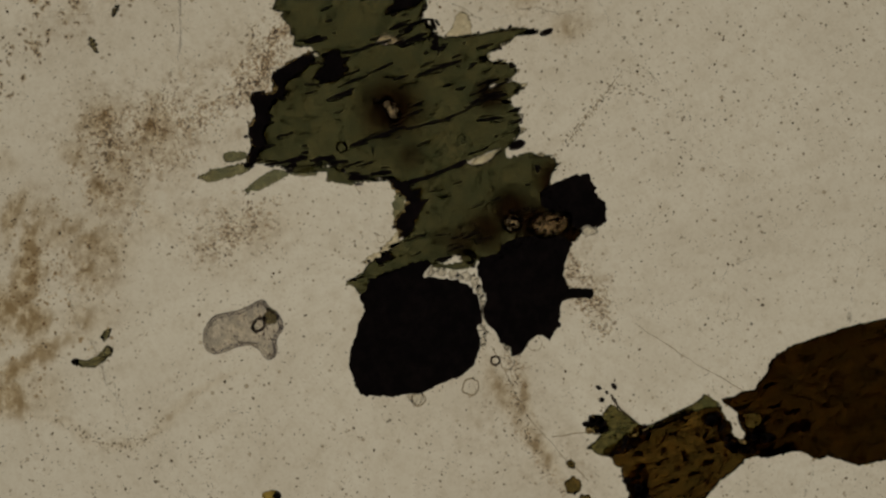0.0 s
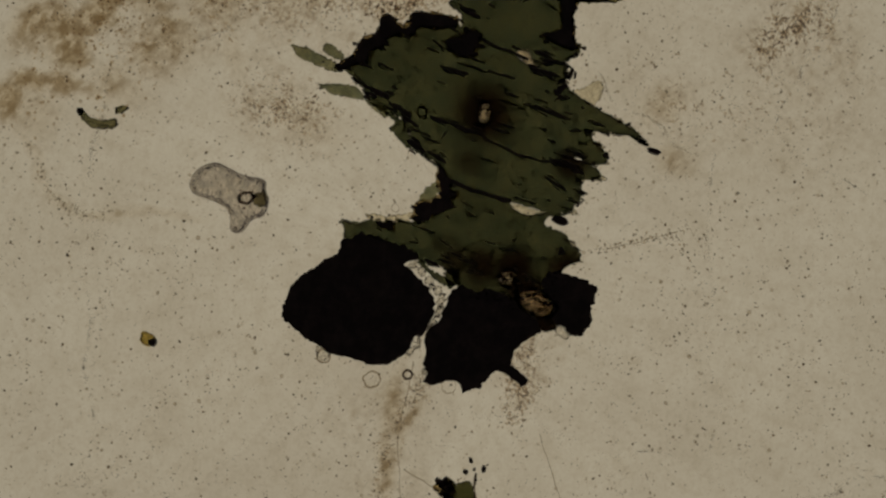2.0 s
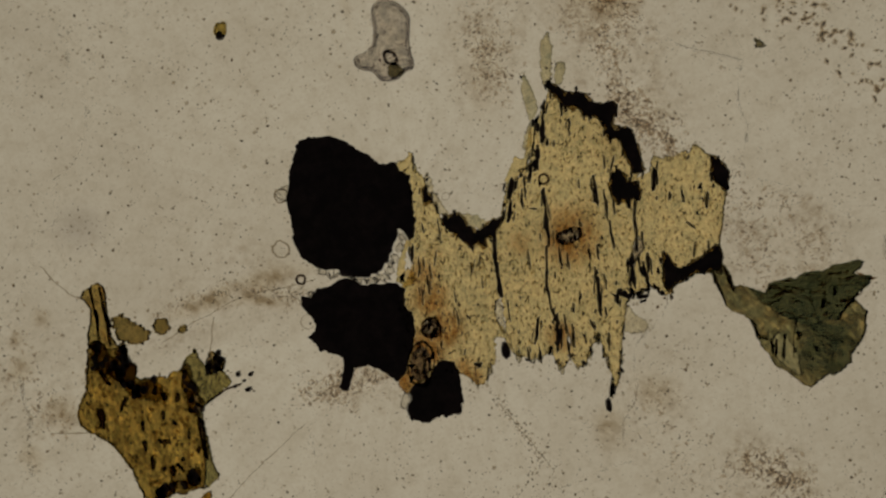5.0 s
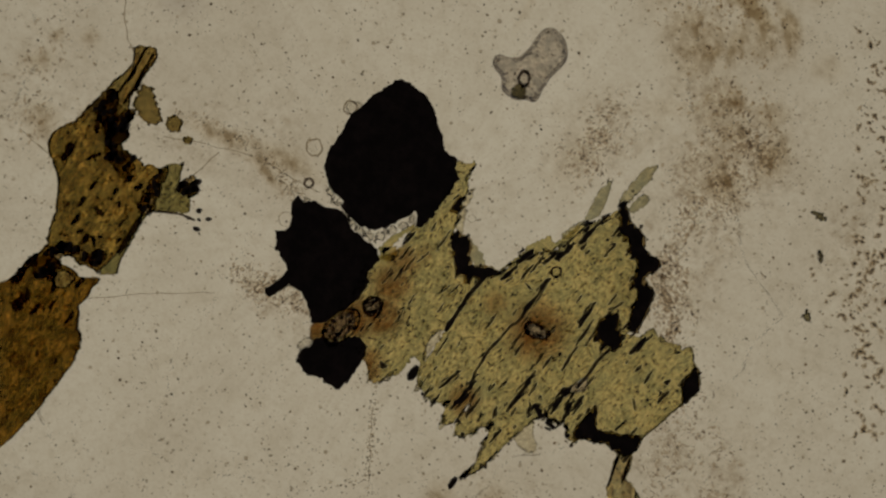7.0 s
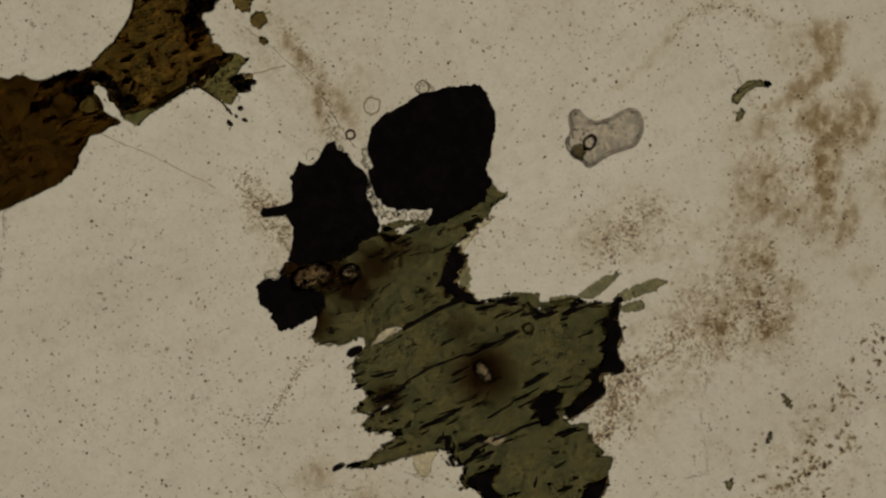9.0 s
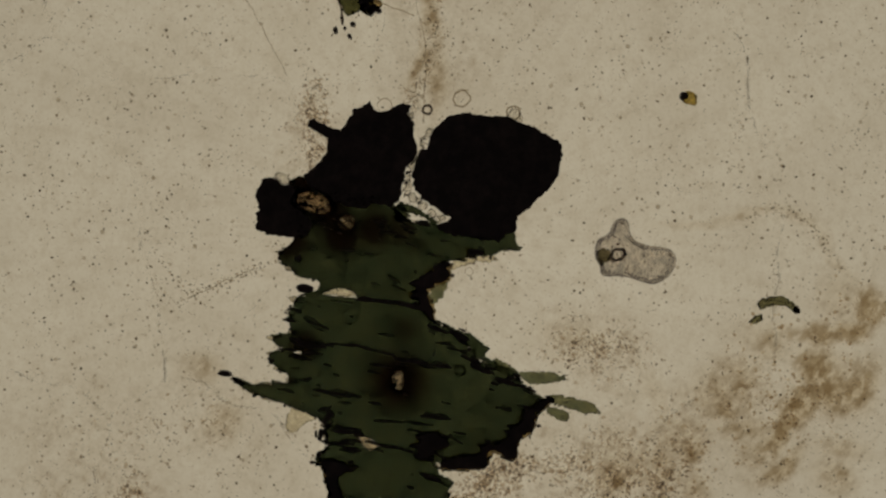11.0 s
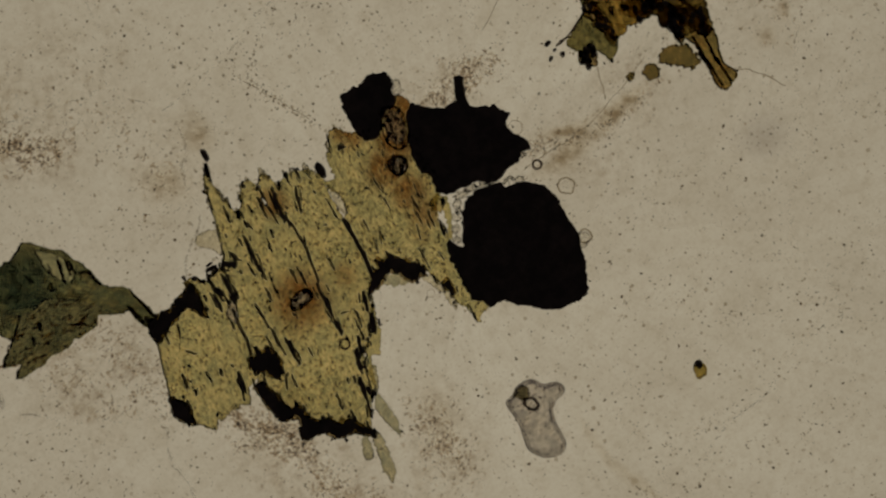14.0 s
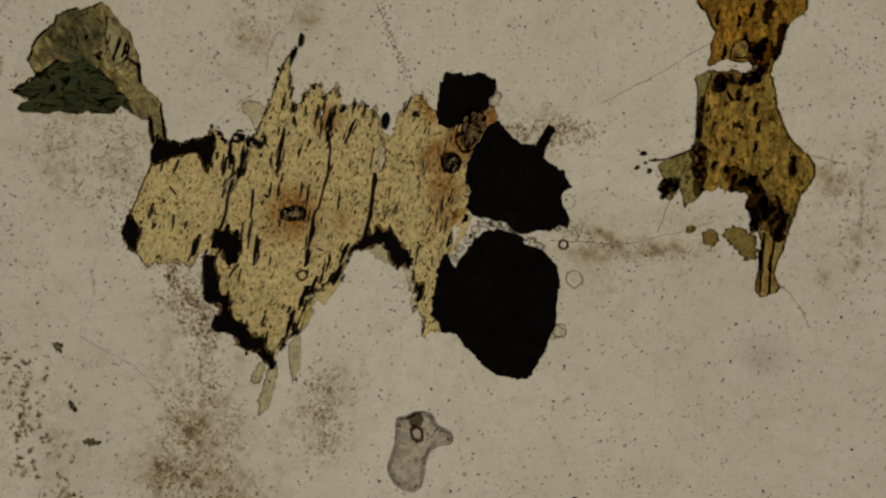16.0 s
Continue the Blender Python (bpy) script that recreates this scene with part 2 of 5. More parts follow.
SMEARS += [(x, y, a, b, turn, 0.4) for x, y, a, b, turn in [(437.5, 80.5, 32, 20.5, -37), (442.5, 69, 16.5, 14, 79), (471, 16.5, 21.5, 21.5, -63), (463, -20, 13, 15.5, -14), (432.5, -34.5, 11.5, 13, -34), (489, 118, 21, 21.5, 21), (-155.5, 262, 25.5, 28, 0), (-216, 240, 45, 21.5, -45)]]
SMEAR_LEAN = 52 + TILT
QUARTZ = quartz_material(STAINS, SMEARS)
BIOTITE = mica_material("biotite_green", CLEAVAGE, (0.905, 0.785, 0.455), (0.046, 0.064, 0.037), HALOS, (0.45, 0.225, 0.06), (0.009, 0.005, 0.003), darkest=-6, power=2.0, span=(0.06, 0.74, 0.855), mottle=0.8, blotch=0.78, between=(0.955, 1.0, 0.87))
GOLD_SHADES = [(x, y, r, 1.0) for x, y, r in [(358, 58, 25.5), (383.5, 29.5, 25.5), (343, 74, 19), (292, 153.5, 11.5), (291, 96.5, 15.5), (358, 224, 23), (329, 192, 16.5)]]
GOLD = mica_material("biotite_brown", GOLD_CLEAVAGE, (0.50, 0.375, 0.11), (0.038, 0.0185, 0.005), GOLD_SHADES, (0.16, 0.12, 0.04), (0.012, 0.008, 0.003), mottle=0.9, darkest=2, power=1.6, wander=20, blotch=0.9)
TAIL = mica_material("biotite_tail", GOLD_CLEAVAGE, (0.60, 0.48, 0.19), (0.10, 0.075, 0.022), mottle=0.9, darkest=2, power=1.6, blotch=0.9)
GOLD_BROAD = mica_material("biotite_broad", GOLD_CLEAVAGE, (0.56, 0.36, 0.072), (0.020, 0.010, 0.003), mottle=0.9, darkest=12, power=1.3, blotch=0.9)
GREEN_LOBE = mica_material("biotite_fringe", GOLD_CLEAVAGE, (0.40, 0.36, 0.16), (0.11, 0.12, 0.055), mottle=0.9, blotch=0.8)
OLIVE = mica_material("mica_olive", GOLD_CLEAVAGE, (0.40, 0.31, 0.12), (0.15, 0.12, 0.05), mottle=0.9, blotch=0.8)
CHLORITE = mica_material("chlorite_head", 126, (0.62, 0.56, 0.34), (0.17, 0.195, 0.11), GREEN_ZONES, (0.16, 0.18, 0.10), (0.05, 0.075, 0.05), darkest=0, mottle=0.9, wander=26, index=1.06, blotch=0.9)
CHLORITE_LENS = mica_material("chlorite_lens", 126, (0.66, 0.60, 0.38), (0.44, 0.44, 0.28), darkest=0, mottle=0.9, index=1.04)
CHLORITE_FAN = mica_material("chlorite_fan", 0, (0.62, 0.56, 0.33), (0.085, 0.108, 0.060), darkest=0, power=1.3, mottle=0.9, index=1.03, blotch=0.75)
TAN_CHIP = clear_material("mica_tan", (0.66, 0.58, 0.42), 1.15, 4, 3, 0.6)
PALE_CHIP = clear_material("mica_colourless", (0.93, 0.88, 0.72), 1.2, 5, 3, 0.72)
SPLINTER = mica_material("mica_splinter", CLEAVAGE, (0.78, 0.74, 0.55), (0.23, 0.25, 0.155), mottle=0.9)
CRESCENT = mica_material("mica_crescent", CLEAVAGE, (0.64, 0.59, 0.38), (0.27, 0.27, 0.16), mottle=0.9)
ORE = ore_material()
APATITE = clear_material("apatite_grey", (0.78, 0.74, 0.70), 1.25, 9, 6)
BEAD = clear_material("clear_bead", (1.02, 1.0, 0.95), 1.2, 3, 5, 0.72)
YELLOW = clear_material("yellow_mineral", (0.55, 0.42, 0.12), 1.1, 6, 2)
ZIRCON = clear_material("zircon_clear", (0.80, 0.67, 0.47), 1.4, 3.5, 5, 0.35)
ZIRCON_BROWN = clear_material("zircon_brown", (0.58, 0.43, 0.26), 1.4, 3.5, 5, 0.35)
FLUID = dust_material("fluid_inclusion", (0.40, 0.355, 0.30), (0.85, 0.81, 0.75))
SPECK = dust_material("brown_black_speck", (0.22, 0.17, 0.12), (0.50, 0.42, 0.34))
HAZE = dust_material("haze_speck", (0.86, 0.82, 0.77), (0.96, 0.945, 0.92))
CLOUD = dust_material("cloud_speck", (0.52, 0.46, 0.40), (0.97, 0.95, 0.925))
FAINT_FINE = dust_material("fine_speck", (0.50, 0.46, 0.41), (0.93, 0.91, 0.88))
FAINT = dust_material("faint_speck", (0.78, 0.75, 0.71), (0.95, 0.94, 0.92))
BROWN = dust_material("brown_speck", (0.30, 0.22, 0.15), (0.80, 0.70, 0.56))
DARK = dust_material("dark_dash", (0.24, 0.21, 0.18), (0.88, 0.84, 0.78))
MOTE = dust_material("mica_mote", (0.30, 0.22, 0.12), (0.85, 0.75, 0.5))
HAIRLINE = dust_material("hairline", (0.62, 0.57, 0.49), (0.70, 0.65, 0.57))
NEEDLE = dust_material("needle_dark", (0.07, 0.06, 0.04), (0.75, 0.68, 0.50))
STAIN = clear_material("ore_stain", (0.52, 0.40, 0.20), 1.1, 4, 2, 0.35)
STREAK = clear_material("chlorite_streak", (0.36, 0.33, 0.20), 1.1, 4, 2, 0.5)
RUST = dust_material("rust_dust", (0.74, 0.67, 0.58), (0.96, 0.935, 0.89))
SMOKY = clear_material("smoky_rim", (0.13, 0.095, 0.075), 1.2, 4, 2)
STAGE_BLACK = Nodes("stage_black").solid((0.02, 0.02, 0.02), 0.5)
LAMP = lamp_material()

THICK = 30


# ---- building helpers ----
MOVED = []


def thing(name, label, category, group=""):
    """An empty thing that rides on the stage and carries its parts."""
    ob = tagged(new(name), label, category, group)
    MOVED.append(ob)
    return ob


def part(name, bm, material, parent=None, label="", category="", group="", kind=""):
    """One mesh object out of a bmesh in micrometres; a thing of its own on the stage, or a part."""
    for v in bm.verts:
        v.co *= UM
    bm.normal_update()
    me = bpy.data.meshes.new(name)
    bm.to_mesh(me)
    bm.free()
    me.materials.append(material)
    ob = new(name, me)
    if parent is not None:
        ob.parent = parent
    else:
        MOVED.append(ob)
    return tagged(ob, label, category, group, kind)


def frayed(corners, rough, step=4.0, seed=0.0, size=9.0, comb=None):
    """The outline through these corners, broken into short steps and worn uneven by up to about rough.
    comb: the direction, in degrees, and reach of fine teeth along the cleavage."""
    pts = []
    if comb:
        tooth = Vector((math.cos(radians(comb[0])), math.sin(radians(comb[0]))))
        across = Vector((-tooth.y, tooth.x))
    for i, a in enumerate(corners):
        b = corners[(i + 1) % len(corners)]
        a, b = Vector((a[0], a[1])), Vector((b[0], b[1]))
        n = max(1, round((b - a).length / step))
        side = Vector((-(b - a).y, (b - a).x)).normalized()
        for k in range(n):
            p = a.lerp(b, k / n)
            if k:
                d = noise.noise(Vector((p.x / size, p.y / size, seed))) + 0.6 * noise.noise(Vector((p.x / size * 2.7, p.y / size * 2.7, seed + 9)))
                worn = 0.65 + 1.8 * abs(noise.noise(Vector((p.x / 23, p.y / 23, seed + 2))))
                p = p + side * d * rough * worn
            if comb:
                uneven = 0.7 + 3.2 * abs(noise.noise(Vector((p.x / 18, p.y / 18, seed + 6))))
                p = p + tooth * comb[1] * uneven * abs(side.dot(tooth)) * (0.7 * noise.noise(Vector((p.dot(across) / 2.8, p.dot(tooth) / 30, seed + 4))) + noise.noise(Vector((p.dot(across) / 7.0, p.dot(tooth) / 40, seed + 5))))
            pts.append(p)
    return pts


def rounded(corners, times=2):
    """Corners cut back, again and again, to a soft outline."""
    for _ in range(times):
        corners = [((a[0] * k + b[0] * (4 - k)) / 4, (a[1] * k + b[1] * (4 - k)) / 4) for a, b in zip(corners, corners[1:] + corners[:1]) for k in (3, 1)]
    return corners


def ring_at(points, low, high, bevel, inward):
    """Four rings of a bevelled wall round an outline, from below to above."""
    count, inner = len(points), []
    for i, p in enumerate(points):
        d = points[(i + 1) % count] - points[i - 1]
        inner.append(p + Vector((-d.y, d.x)).normalized() * bevel * inward)
    rise = min(bevel * 2.6, (high - low) / 3)
    return ((inner, low), (points, low + rise), (points, high - rise), (inner, high))


def area_of(loop):
    return sum(a.x * b.y - b.x * a.y for a, b in zip(loop, loop[1:] + loop[:1])) / 2


def plate(outline, low, high, bevel=1.2, holes=()):
    """A plate with this outline and holes between two heights, its rims bevelled. An outline that crosses itself is eased until it closes."""
    for _ in range(5):
        bm = plate_once(outline, low, high, bevel, holes)
        got = sum(f.calc_area() for f in bm.faces if f.normal.z > 0.99)
        round_ = sum((a - b).length for loop in (outline, *holes) for a, b in zip(loop, loop[1:] + loop[:1]))
        want = abs(area_of(outline)) - sum(abs(area_of(h)) for h in holes) - round_ * bevel * 0.8
        if abs(got - want) < 0.06 * abs(want) + 0.4 * round_ * bevel + 2:
            break
        bm.free()
        outline = [a * 0.25 + b * 0.5 + c * 0.25 for a, b, c in zip(outline[-1:] + outline[:-1], outline, outline[1:] + outline[:1])]
    else:
        bm = plate_once(outline, low, high, bevel, holes)
    return bm


def plate_once(outline, low, high, bevel, holes):
    bm = bmesh.new()
    lower, upper = [], []
    for loop, inward in ((outline, 1), *((h, -1) for h in holes)):
        loop = loop[::-1] if area_of(loop) < 0 else list(loop)
        count = len(loop)
        rings = [[bm.verts.new((p.x, p.y, z)) for p in ring] for ring, z in ring_at(loop, low, high, bevel, inward)]
        for a, b in zip(rings, rings[1:]):
            for i in range(count):
                j = (i + 1) % count
                bm.faces.new((a[i], a[j], b[j], b[i]) if inward > 0 else (a[j], a[i], b[i], b[j]))
        for ring, edges in ((rings[0], lower), (rings[-1], upper)):
            edges += [bm.edges.get((ring[i], ring[(i + 1) % count])) for i in range(count)]
    for edges, up in ((lower, -1), (upper, 1)):
        made = bmesh.ops.triangle_fill(bm, use_beauty=False, edges=edges)
        for f in made["geom"]:
            if isinstance(f, bmesh.types.BMFace):
                f.normal_update()
                if f.normal.z * up < 0:
                    f.normal_flip()
    return bm


def flake(name, corners, material, parent=None, label="", rough=2.0, low=14, high=THICK + 3, seed=0.0, step=4.0, size=9.0, bevel=1.2, comb=None, holes=(), category="", group="", grow=0.0):
    rim = frayed(corners, rough, step, seed, size, comb)
    if grow:
        way = grow if area_of(rim) > 0 else -grow
        rim = [p + Vector((q.y - o.y, o.x - q.x)).normalized() * way for o, p, q in zip(rim[-1:] + rim[:-1], rim, rim[1:] + rim[:1])]
    return part(name, plate(rim, low, high, bevel, holes), material, parent, label, category, group)


def blade(x, y, length, width, degrees, rough=0.8, seed=0.0):
    """The outline of a lens-shaped dark blade lying along the cleavage."""
    c, s = math.cos(radians(degrees)), math.sin(radians(degrees))
    pts = []
    for k in range(26):
        a = 2 * math.pi * k / 26
        u, v = math.cos(a) * length / 2, math.copysign(abs(math.sin(a)) ** 0.7, math.sin(a)) * width / 2
        u += noise.noise(Vector((k * 1.3, seed, x))) * length * 0.22
        v += noise.noise(Vector((k * 1.7, seed, y))) * (width * 0.4 + min(0.8, width * 0.12))
        pts.append(Vector((x + u * c - v * s, y + u * s + v * c)))
    return pts


def pebble(x, y, rx, ry, degrees, low, high, lumps=0.15, seed=0.0, rings=5, around=20):
    """A rounded crystal, domed above and below."""
    bm = bmesh.new()
    c, s = math.cos(radians(degrees)), math.sin(radians(degrees))
    mid, half = (low + high) / 2, (high - low) / 2
    rows = []
    for i in range(1, rings):
        a = math.pi * i / rings - math.pi / 2
        row = []
        for k in range(around):
            b = 2 * math.pi * k / around
            r = math.cos(a) ** 0.45 * (1 + lumps * noise.noise(Vector((math.cos(b) * 1.6, math.sin(b) * 1.6, seed))))
            u, v = math.cos(b) * rx * r, math.sin(b) * ry * r
            row.append(bm.verts.new((x + u * c - v * s, y + u * s + v * c, mid + half * math.sin(a))))
        rows.append(row)
    for a, b in zip(rows, rows[1:]):
        for k in range(around):
            j = (k + 1) % around
            bm.faces.new((a[k], a[j], b[j], b[k]))
    bm.faces.new(rows[0][::-1])
    bm.faces.new(rows[-1])
    return bm


def ring_wall(x, y, r, wall, low, high, sides=6, seed=0.0, squash=1.0, turn=0.0):
    """The dark rim of a small clear crystal: a closed ring."""
    bm = bmesh.new()
    loops = []
    for k in range(sides * 3):
        b = 2 * math.pi * k / (sides * 3)
        rr = r * (1 + 0.2 * noise.noise(Vector((math.cos(b) * 2, math.sin(b) * 2, seed))))
        loop = []
        for d, z in ((-wall / 2, low), (wall / 2, low), (wall / 2, high), (-wall / 2, high)):
            u, v = math.cos(b) * (rr + d), math.sin(b) * (rr + d) * squash
            loop.append(bm.verts.new((x + u * math.cos(radians(turn)) - v * math.sin(radians(turn)), y + u * math.sin(radians(turn)) + v * math.cos(radians(turn)), z)))
        loops.append(loop)
    for a, b in zip(loops, loops[1:] + loops[:1]):
        for k in range(4):
            j = (k + 1) % 4
            bm.faces.new((a[k], b[k], b[j], a[j]))
    return bm


def crack(points, width, low, high, wander=2.0, seed=0.0):
    """A thin dark crack that wanders along these points."""
    bm = bmesh.new()
    line = []
    for a, b in zip(points, points[1:]):
        a, b = Vector(a), Vector(b)
        n = max(2, int((b - a).length / 5))
        side = Vector((-(b - a).y, (b - a).x)).normalized()
        for k in range(n):
            p = a.lerp(b, k / n)
            line.append((p + side * wander * noise.noise(Vector((p.x / 16, p.y / 16, seed))), side))
    line.append((Vector(points[-1]), side))
    loops = []
    for i, (p, side) in enumerate(line):
        w = width / 2 * (0.55 + 0.9 * abs(noise.noise(Vector((i * 0.7, seed, 3.0)))))
        q, r = p + side * w, p - side * w
        loops.append([bm.verts.new(c) for c in ((q.x, q.y, high), (r.x, r.y, high), (r.x, r.y, low), (q.x, q.y, low))])
    for a, b in zip(loops, loops[1:]):
        for k in range(4):
            j = (k + 1) % 4
            bm.faces.new((a[k], a[j], b[j], b[k]))
    bm.faces.new(loops[0][::-1])
    bm.faces.new(loops[-1])
    return bm


SPINDLE = [(1, 0, 0), (0, 1, 0), (-1, 0, 0), (0, -1, 0), (0, 0, 1), (0, 0, -1)]
SPINDLE_FACES = [(0, 1, 4), (1, 2, 4), (2, 3, 4), (3, 0, 4), (1, 0, 5), (2, 1, 5), (3, 2, 5), (0, 3, 5)]


def scatter(name, grains, material, parent, label, category, height=THICK + 1.5):
    """Many tiny spindles in one mesh: rows of x, y, length, width and angle."""
    verts, faces = [], []
    for x, y, length, width, angle in grains:
        c, s, base = math.cos(angle), math.sin(angle), len(verts)
        for u, v, w in SPINDLE:
            u, v = u * length / 2, v * width / 2
            verts.append(((x + u * c - v * s) * UM, (y + u * s + v * c) * UM, (height + w * width * 0.4) * UM))
        faces += [tuple(base + i for i in f) for f in SPINDLE_FACES]
    me = bpy.data.meshes.new(name)
    me.from_pydata(verts, [], faces)
    me.materials.append(material)
    ob = new(name, me)
    if parent is not None:
        ob.parent = parent
    else:
        MOVED.append(ob)
    return tagged(ob, label, category, kind="stuff")


rng = random.Random(5)


def inside(x, y, outline):
    hit = False
    for (ax, ay), (bx, by) in zip(outline, outline[1:] + outline[:1]):
        if (ay > y) != (by > y) and x < (bx - ax) * (y - ay) / (by - ay) + ax:
            hit = not hit
    return hit


def needles(outline, count, lean):
    xs, ys = [p[0] for p in outline], [p[1] for p in outline]
    rows = []
    while len(rows) < count:
        x, y = rng.uniform(min(xs), max(xs)), rng.uniform(min(ys), max(ys))
        if inside(x, y, outline):
            size = rng.uniform(2.5, 10) * rng.uniform(0.35, 1)
            rows.append((x, y, size, rng.uniform(1.0, 2.3), radians(lean) + rng.gauss(0, 0.36)))
    return rows


# ---- the microscope round the section ----
def lamp_lens():
    bm = bmesh.new()
    bmesh.ops.create_circle(bm, cap_ends=True, radius=LAMP_RADIUS, segments=64)
    rim = bmesh.ops.extrude_face_region(bm, geom=bm.faces[:])
    for v in rim["geom"]:
        if isinstance(v, bmesh.types.BMVert):
            v.co.z -= 400
    bmesh.ops.recalc_face_normals(bm, faces=bm.faces[:])
    ob = part("field_lens", bm, LAMP)
    MOVED.remove(ob)
    ob.location = (0, 0, -LAMP_DEPTH * UM)
    return tagged(ob, "glowing round warm white lamp lens below the stage", "lamp")


def stage():
    """The plain black stage plate with its round opening, on which the section lies."""
    bm = plate([Vector((1700 * math.cos(a), 1700 * math.sin(a))) for a in np.linspace(0, 2 * math.pi, 97)[:-1]], -60, 0, 6,
               [[Vector((660 * math.cos(a), 660 * math.sin(a))) for a in np.linspace(0, 2 * math.pi, 97)[:-1]]])
    ob = part("stage", bm, STAGE_BLACK)
    MOVED.remove(ob)
    return tagged(ob, "plain black microscope stage plate with a round opening", kind="structure")


lamp_lens()
stage()

# ---- the thin section ----
HALF = 760
rock = thing("rock_slice", "clear colourless quartz and feldspar ground mass of a thin rock slice", "rock slice")


def warped(p):
    """Grain borders wander: the same shift for both neighbours."""
    q = Vector((p.x / 55, p.y / 55, 1.0))
    return p + Vector((noise.noise(q), noise.noise(q + Vector((0, 0, 7))))) * 16 + Vector((noise.noise(q * 5), noise.noise(q * 5 + Vector((0, 0, 7))))) * 3


def cut(polygon, point, normal):
    """The part of a convex polygon on the inner side of a line."""
    kept = []
    for a, b in zip(polygon, polygon[1:] + polygon[:1]):
        da, db = (a - point).dot(normal), (b - point).dot(normal)
        if da <= 0:
            kept.append(a)
        if (da < 0 < db) or (db < 0 < da):
            kept.append(a.lerp(b, da / (da - db)))
    return kept


seeds = random.Random(12)
CENTRES = [Vector((-560 + 280 * (k % 5) + seeds.uniform(-110, 110), -560 + 280 * (k // 5) + seeds.uniform(-110, 110))) for k in range(25)]
for centre in CENTRES:
    cell = [Vector(p) for p in ((-HALF, -HALF), (HALF, -HALF), (HALF, HALF), (-HALF, HALF))]
    for other in CENTRES:
        if other is not centre:
            cell = cut(cell, (centre + other) / 2, other - centre)
    border = []
    for a, b in zip(cell, cell[1:] + cell[:1]):
        steps = max(1, round((b - a).length / 6))
        border += [warped(a.lerp(b, k / steps)) for k in range(steps)]
    part("quartz_grain", plate(border, 0, THICK, 0.02), QUARTZ, rock)

# Main biotite: three sheets parted along the cleavage.
SEAM_WEST = [(-219.5, 118.5), (-229, 96.5), (-237, 77), (-242.5, 58), (-246, 39), (-252.5, 20), (-261.5, -2.5)]
SEAM_EAST = [(-74, 152), (-71.5, 128), (-74, 106), (-76.5, 85), (-80.5, 58), (-84, 32.5), (-90.5, 10)]
EAST_SEAM = SEAM_EAST[:2:-1] + [(-69.5, 89.5), (-65.5, 98), (-65.5, 111), (-68.5, 121), (-72, 128), (-74, 152)]
WEST_RIM = [(-269, -5.5), (-275.5, -4), (-278.5, -9.5), (-283, -18.5), (-288.5, -20.5), (-294.5, -17), (-301, -16), (-308.5, -14), (-315, -16.5), (-321.5, -18), (-326.5, -13.5), (-332.5, -21), (-338, -19), (-341, -13), (-343, -9), (-348, -2.5), (-353.5, 4), (-359.5, 15.5), (-362, 21), (-358.5, 29.5), (-354.5, 40), (-350, 50.5), (-346.5, 59.5), (-340.5, 74), (-335.5, 85), (-330.5, 94.5), (-329, 102.5)]
WEST_RIM += [(-328, 110.5), (-324.5, 120.5), (-319.5, 124.5), (-314, 122), (-305.5, 120.5), (-296, 120.5), (-283, 122), (-273, 123.5), (-267, 128), (-265.5, 134.5), (-261, 136.5), (-255.5, 134), (-252.5, 130), (-247, 124.5), (-243, 118), (-238.5, 122), (-234, 123.5), (-229.5, 124.5), (-225, 126.5), (-220.5, 122)]
NORTH_RIM = [(-219.5, 122), (-213, 128), (-208, 139.5), (-203, 150.5), (-198.5, 160), (-194.5, 171.5), (-191.5, 182), (-188, 189.5), (-185, 198.5), (-181, 208), (-177.5, 215.5), (-173, 221.5), (-167.5, 225), (-168.5, 219), (-172, 212.5), (-173.5, 204.5), (-171.5, 195), (-174, 185.5), (-170.5, 180.5), (-172, 173), (-171, 163.5), (-168.5, 157), (-163.5, 164.5), (-158, 171.5), (-152.5, 179), (-148, 185.5), (-143, 188), (-138, 185.5)]
NORTH_RIM += [(-134.5, 178), (-133.5, 167.5), (-130, 175.5), (-125.5, 181), (-121, 182), (-117.5, 176), (-116, 166.5), (-114, 156.5), (-110.5, 164.5), (-108, 159), (-103.5, 165), (-99, 167.5), (-95, 162.5), (-88.5, 164), (-84, 160), (-79, 157.5), (-74, 152.5)]
SOUTH_RIM = [(-94.5, 5.5), (-99.5, 3), (-104, -3), (-109.5, -12), (-114, -23.5), (-118, -31), (-126.5, -32.5), (-132.5, -39), (-139, -46.5), (-147.5, -51), (-152, -63), (-157.5, -68), (-161.5, -77), (-164.5, -87.5), (-169.5, -95), (-176, -102.5), (-182.5, -109), (-187.5, -118), (-192, -128)]
SOUTH_RIM += [(-197.5, -125.5), (-205.5, -119.5), (-213, -114), (-222, -111), (-229, -106.5), (-233.5, -99), (-241.5, -93.5), (-251.5, -90.5), (-257.5, -88.5), (-256.5, -81), (-250, -73.5), (-248.5, -64.5), (-252.5, -59.5), (-261.5, -59.5), (-268, -53.5), (-269, -37.5), (-269, -21.5), (-267, -9)]
EAST_RIM = [(-71, 149), (-67.5, 133.5), (-64, 128), (-58.5, 127.5), (-55.5, 133.5), (-53.5, 144), (-51, 153.5), (-46, 158), (-39.5, 164), (-35.5, 171.5), (-29.5, 176), (-23, 173), (-18.5, 166.5), (-14, 160), (-7.5, 156), (4, 153.5), (10, 150.5), (35.5, 160), (56, 162.5), (62.5, 148.5), (49.5, 128), (43.5, 114), (41, 90), (39.5, 76)]
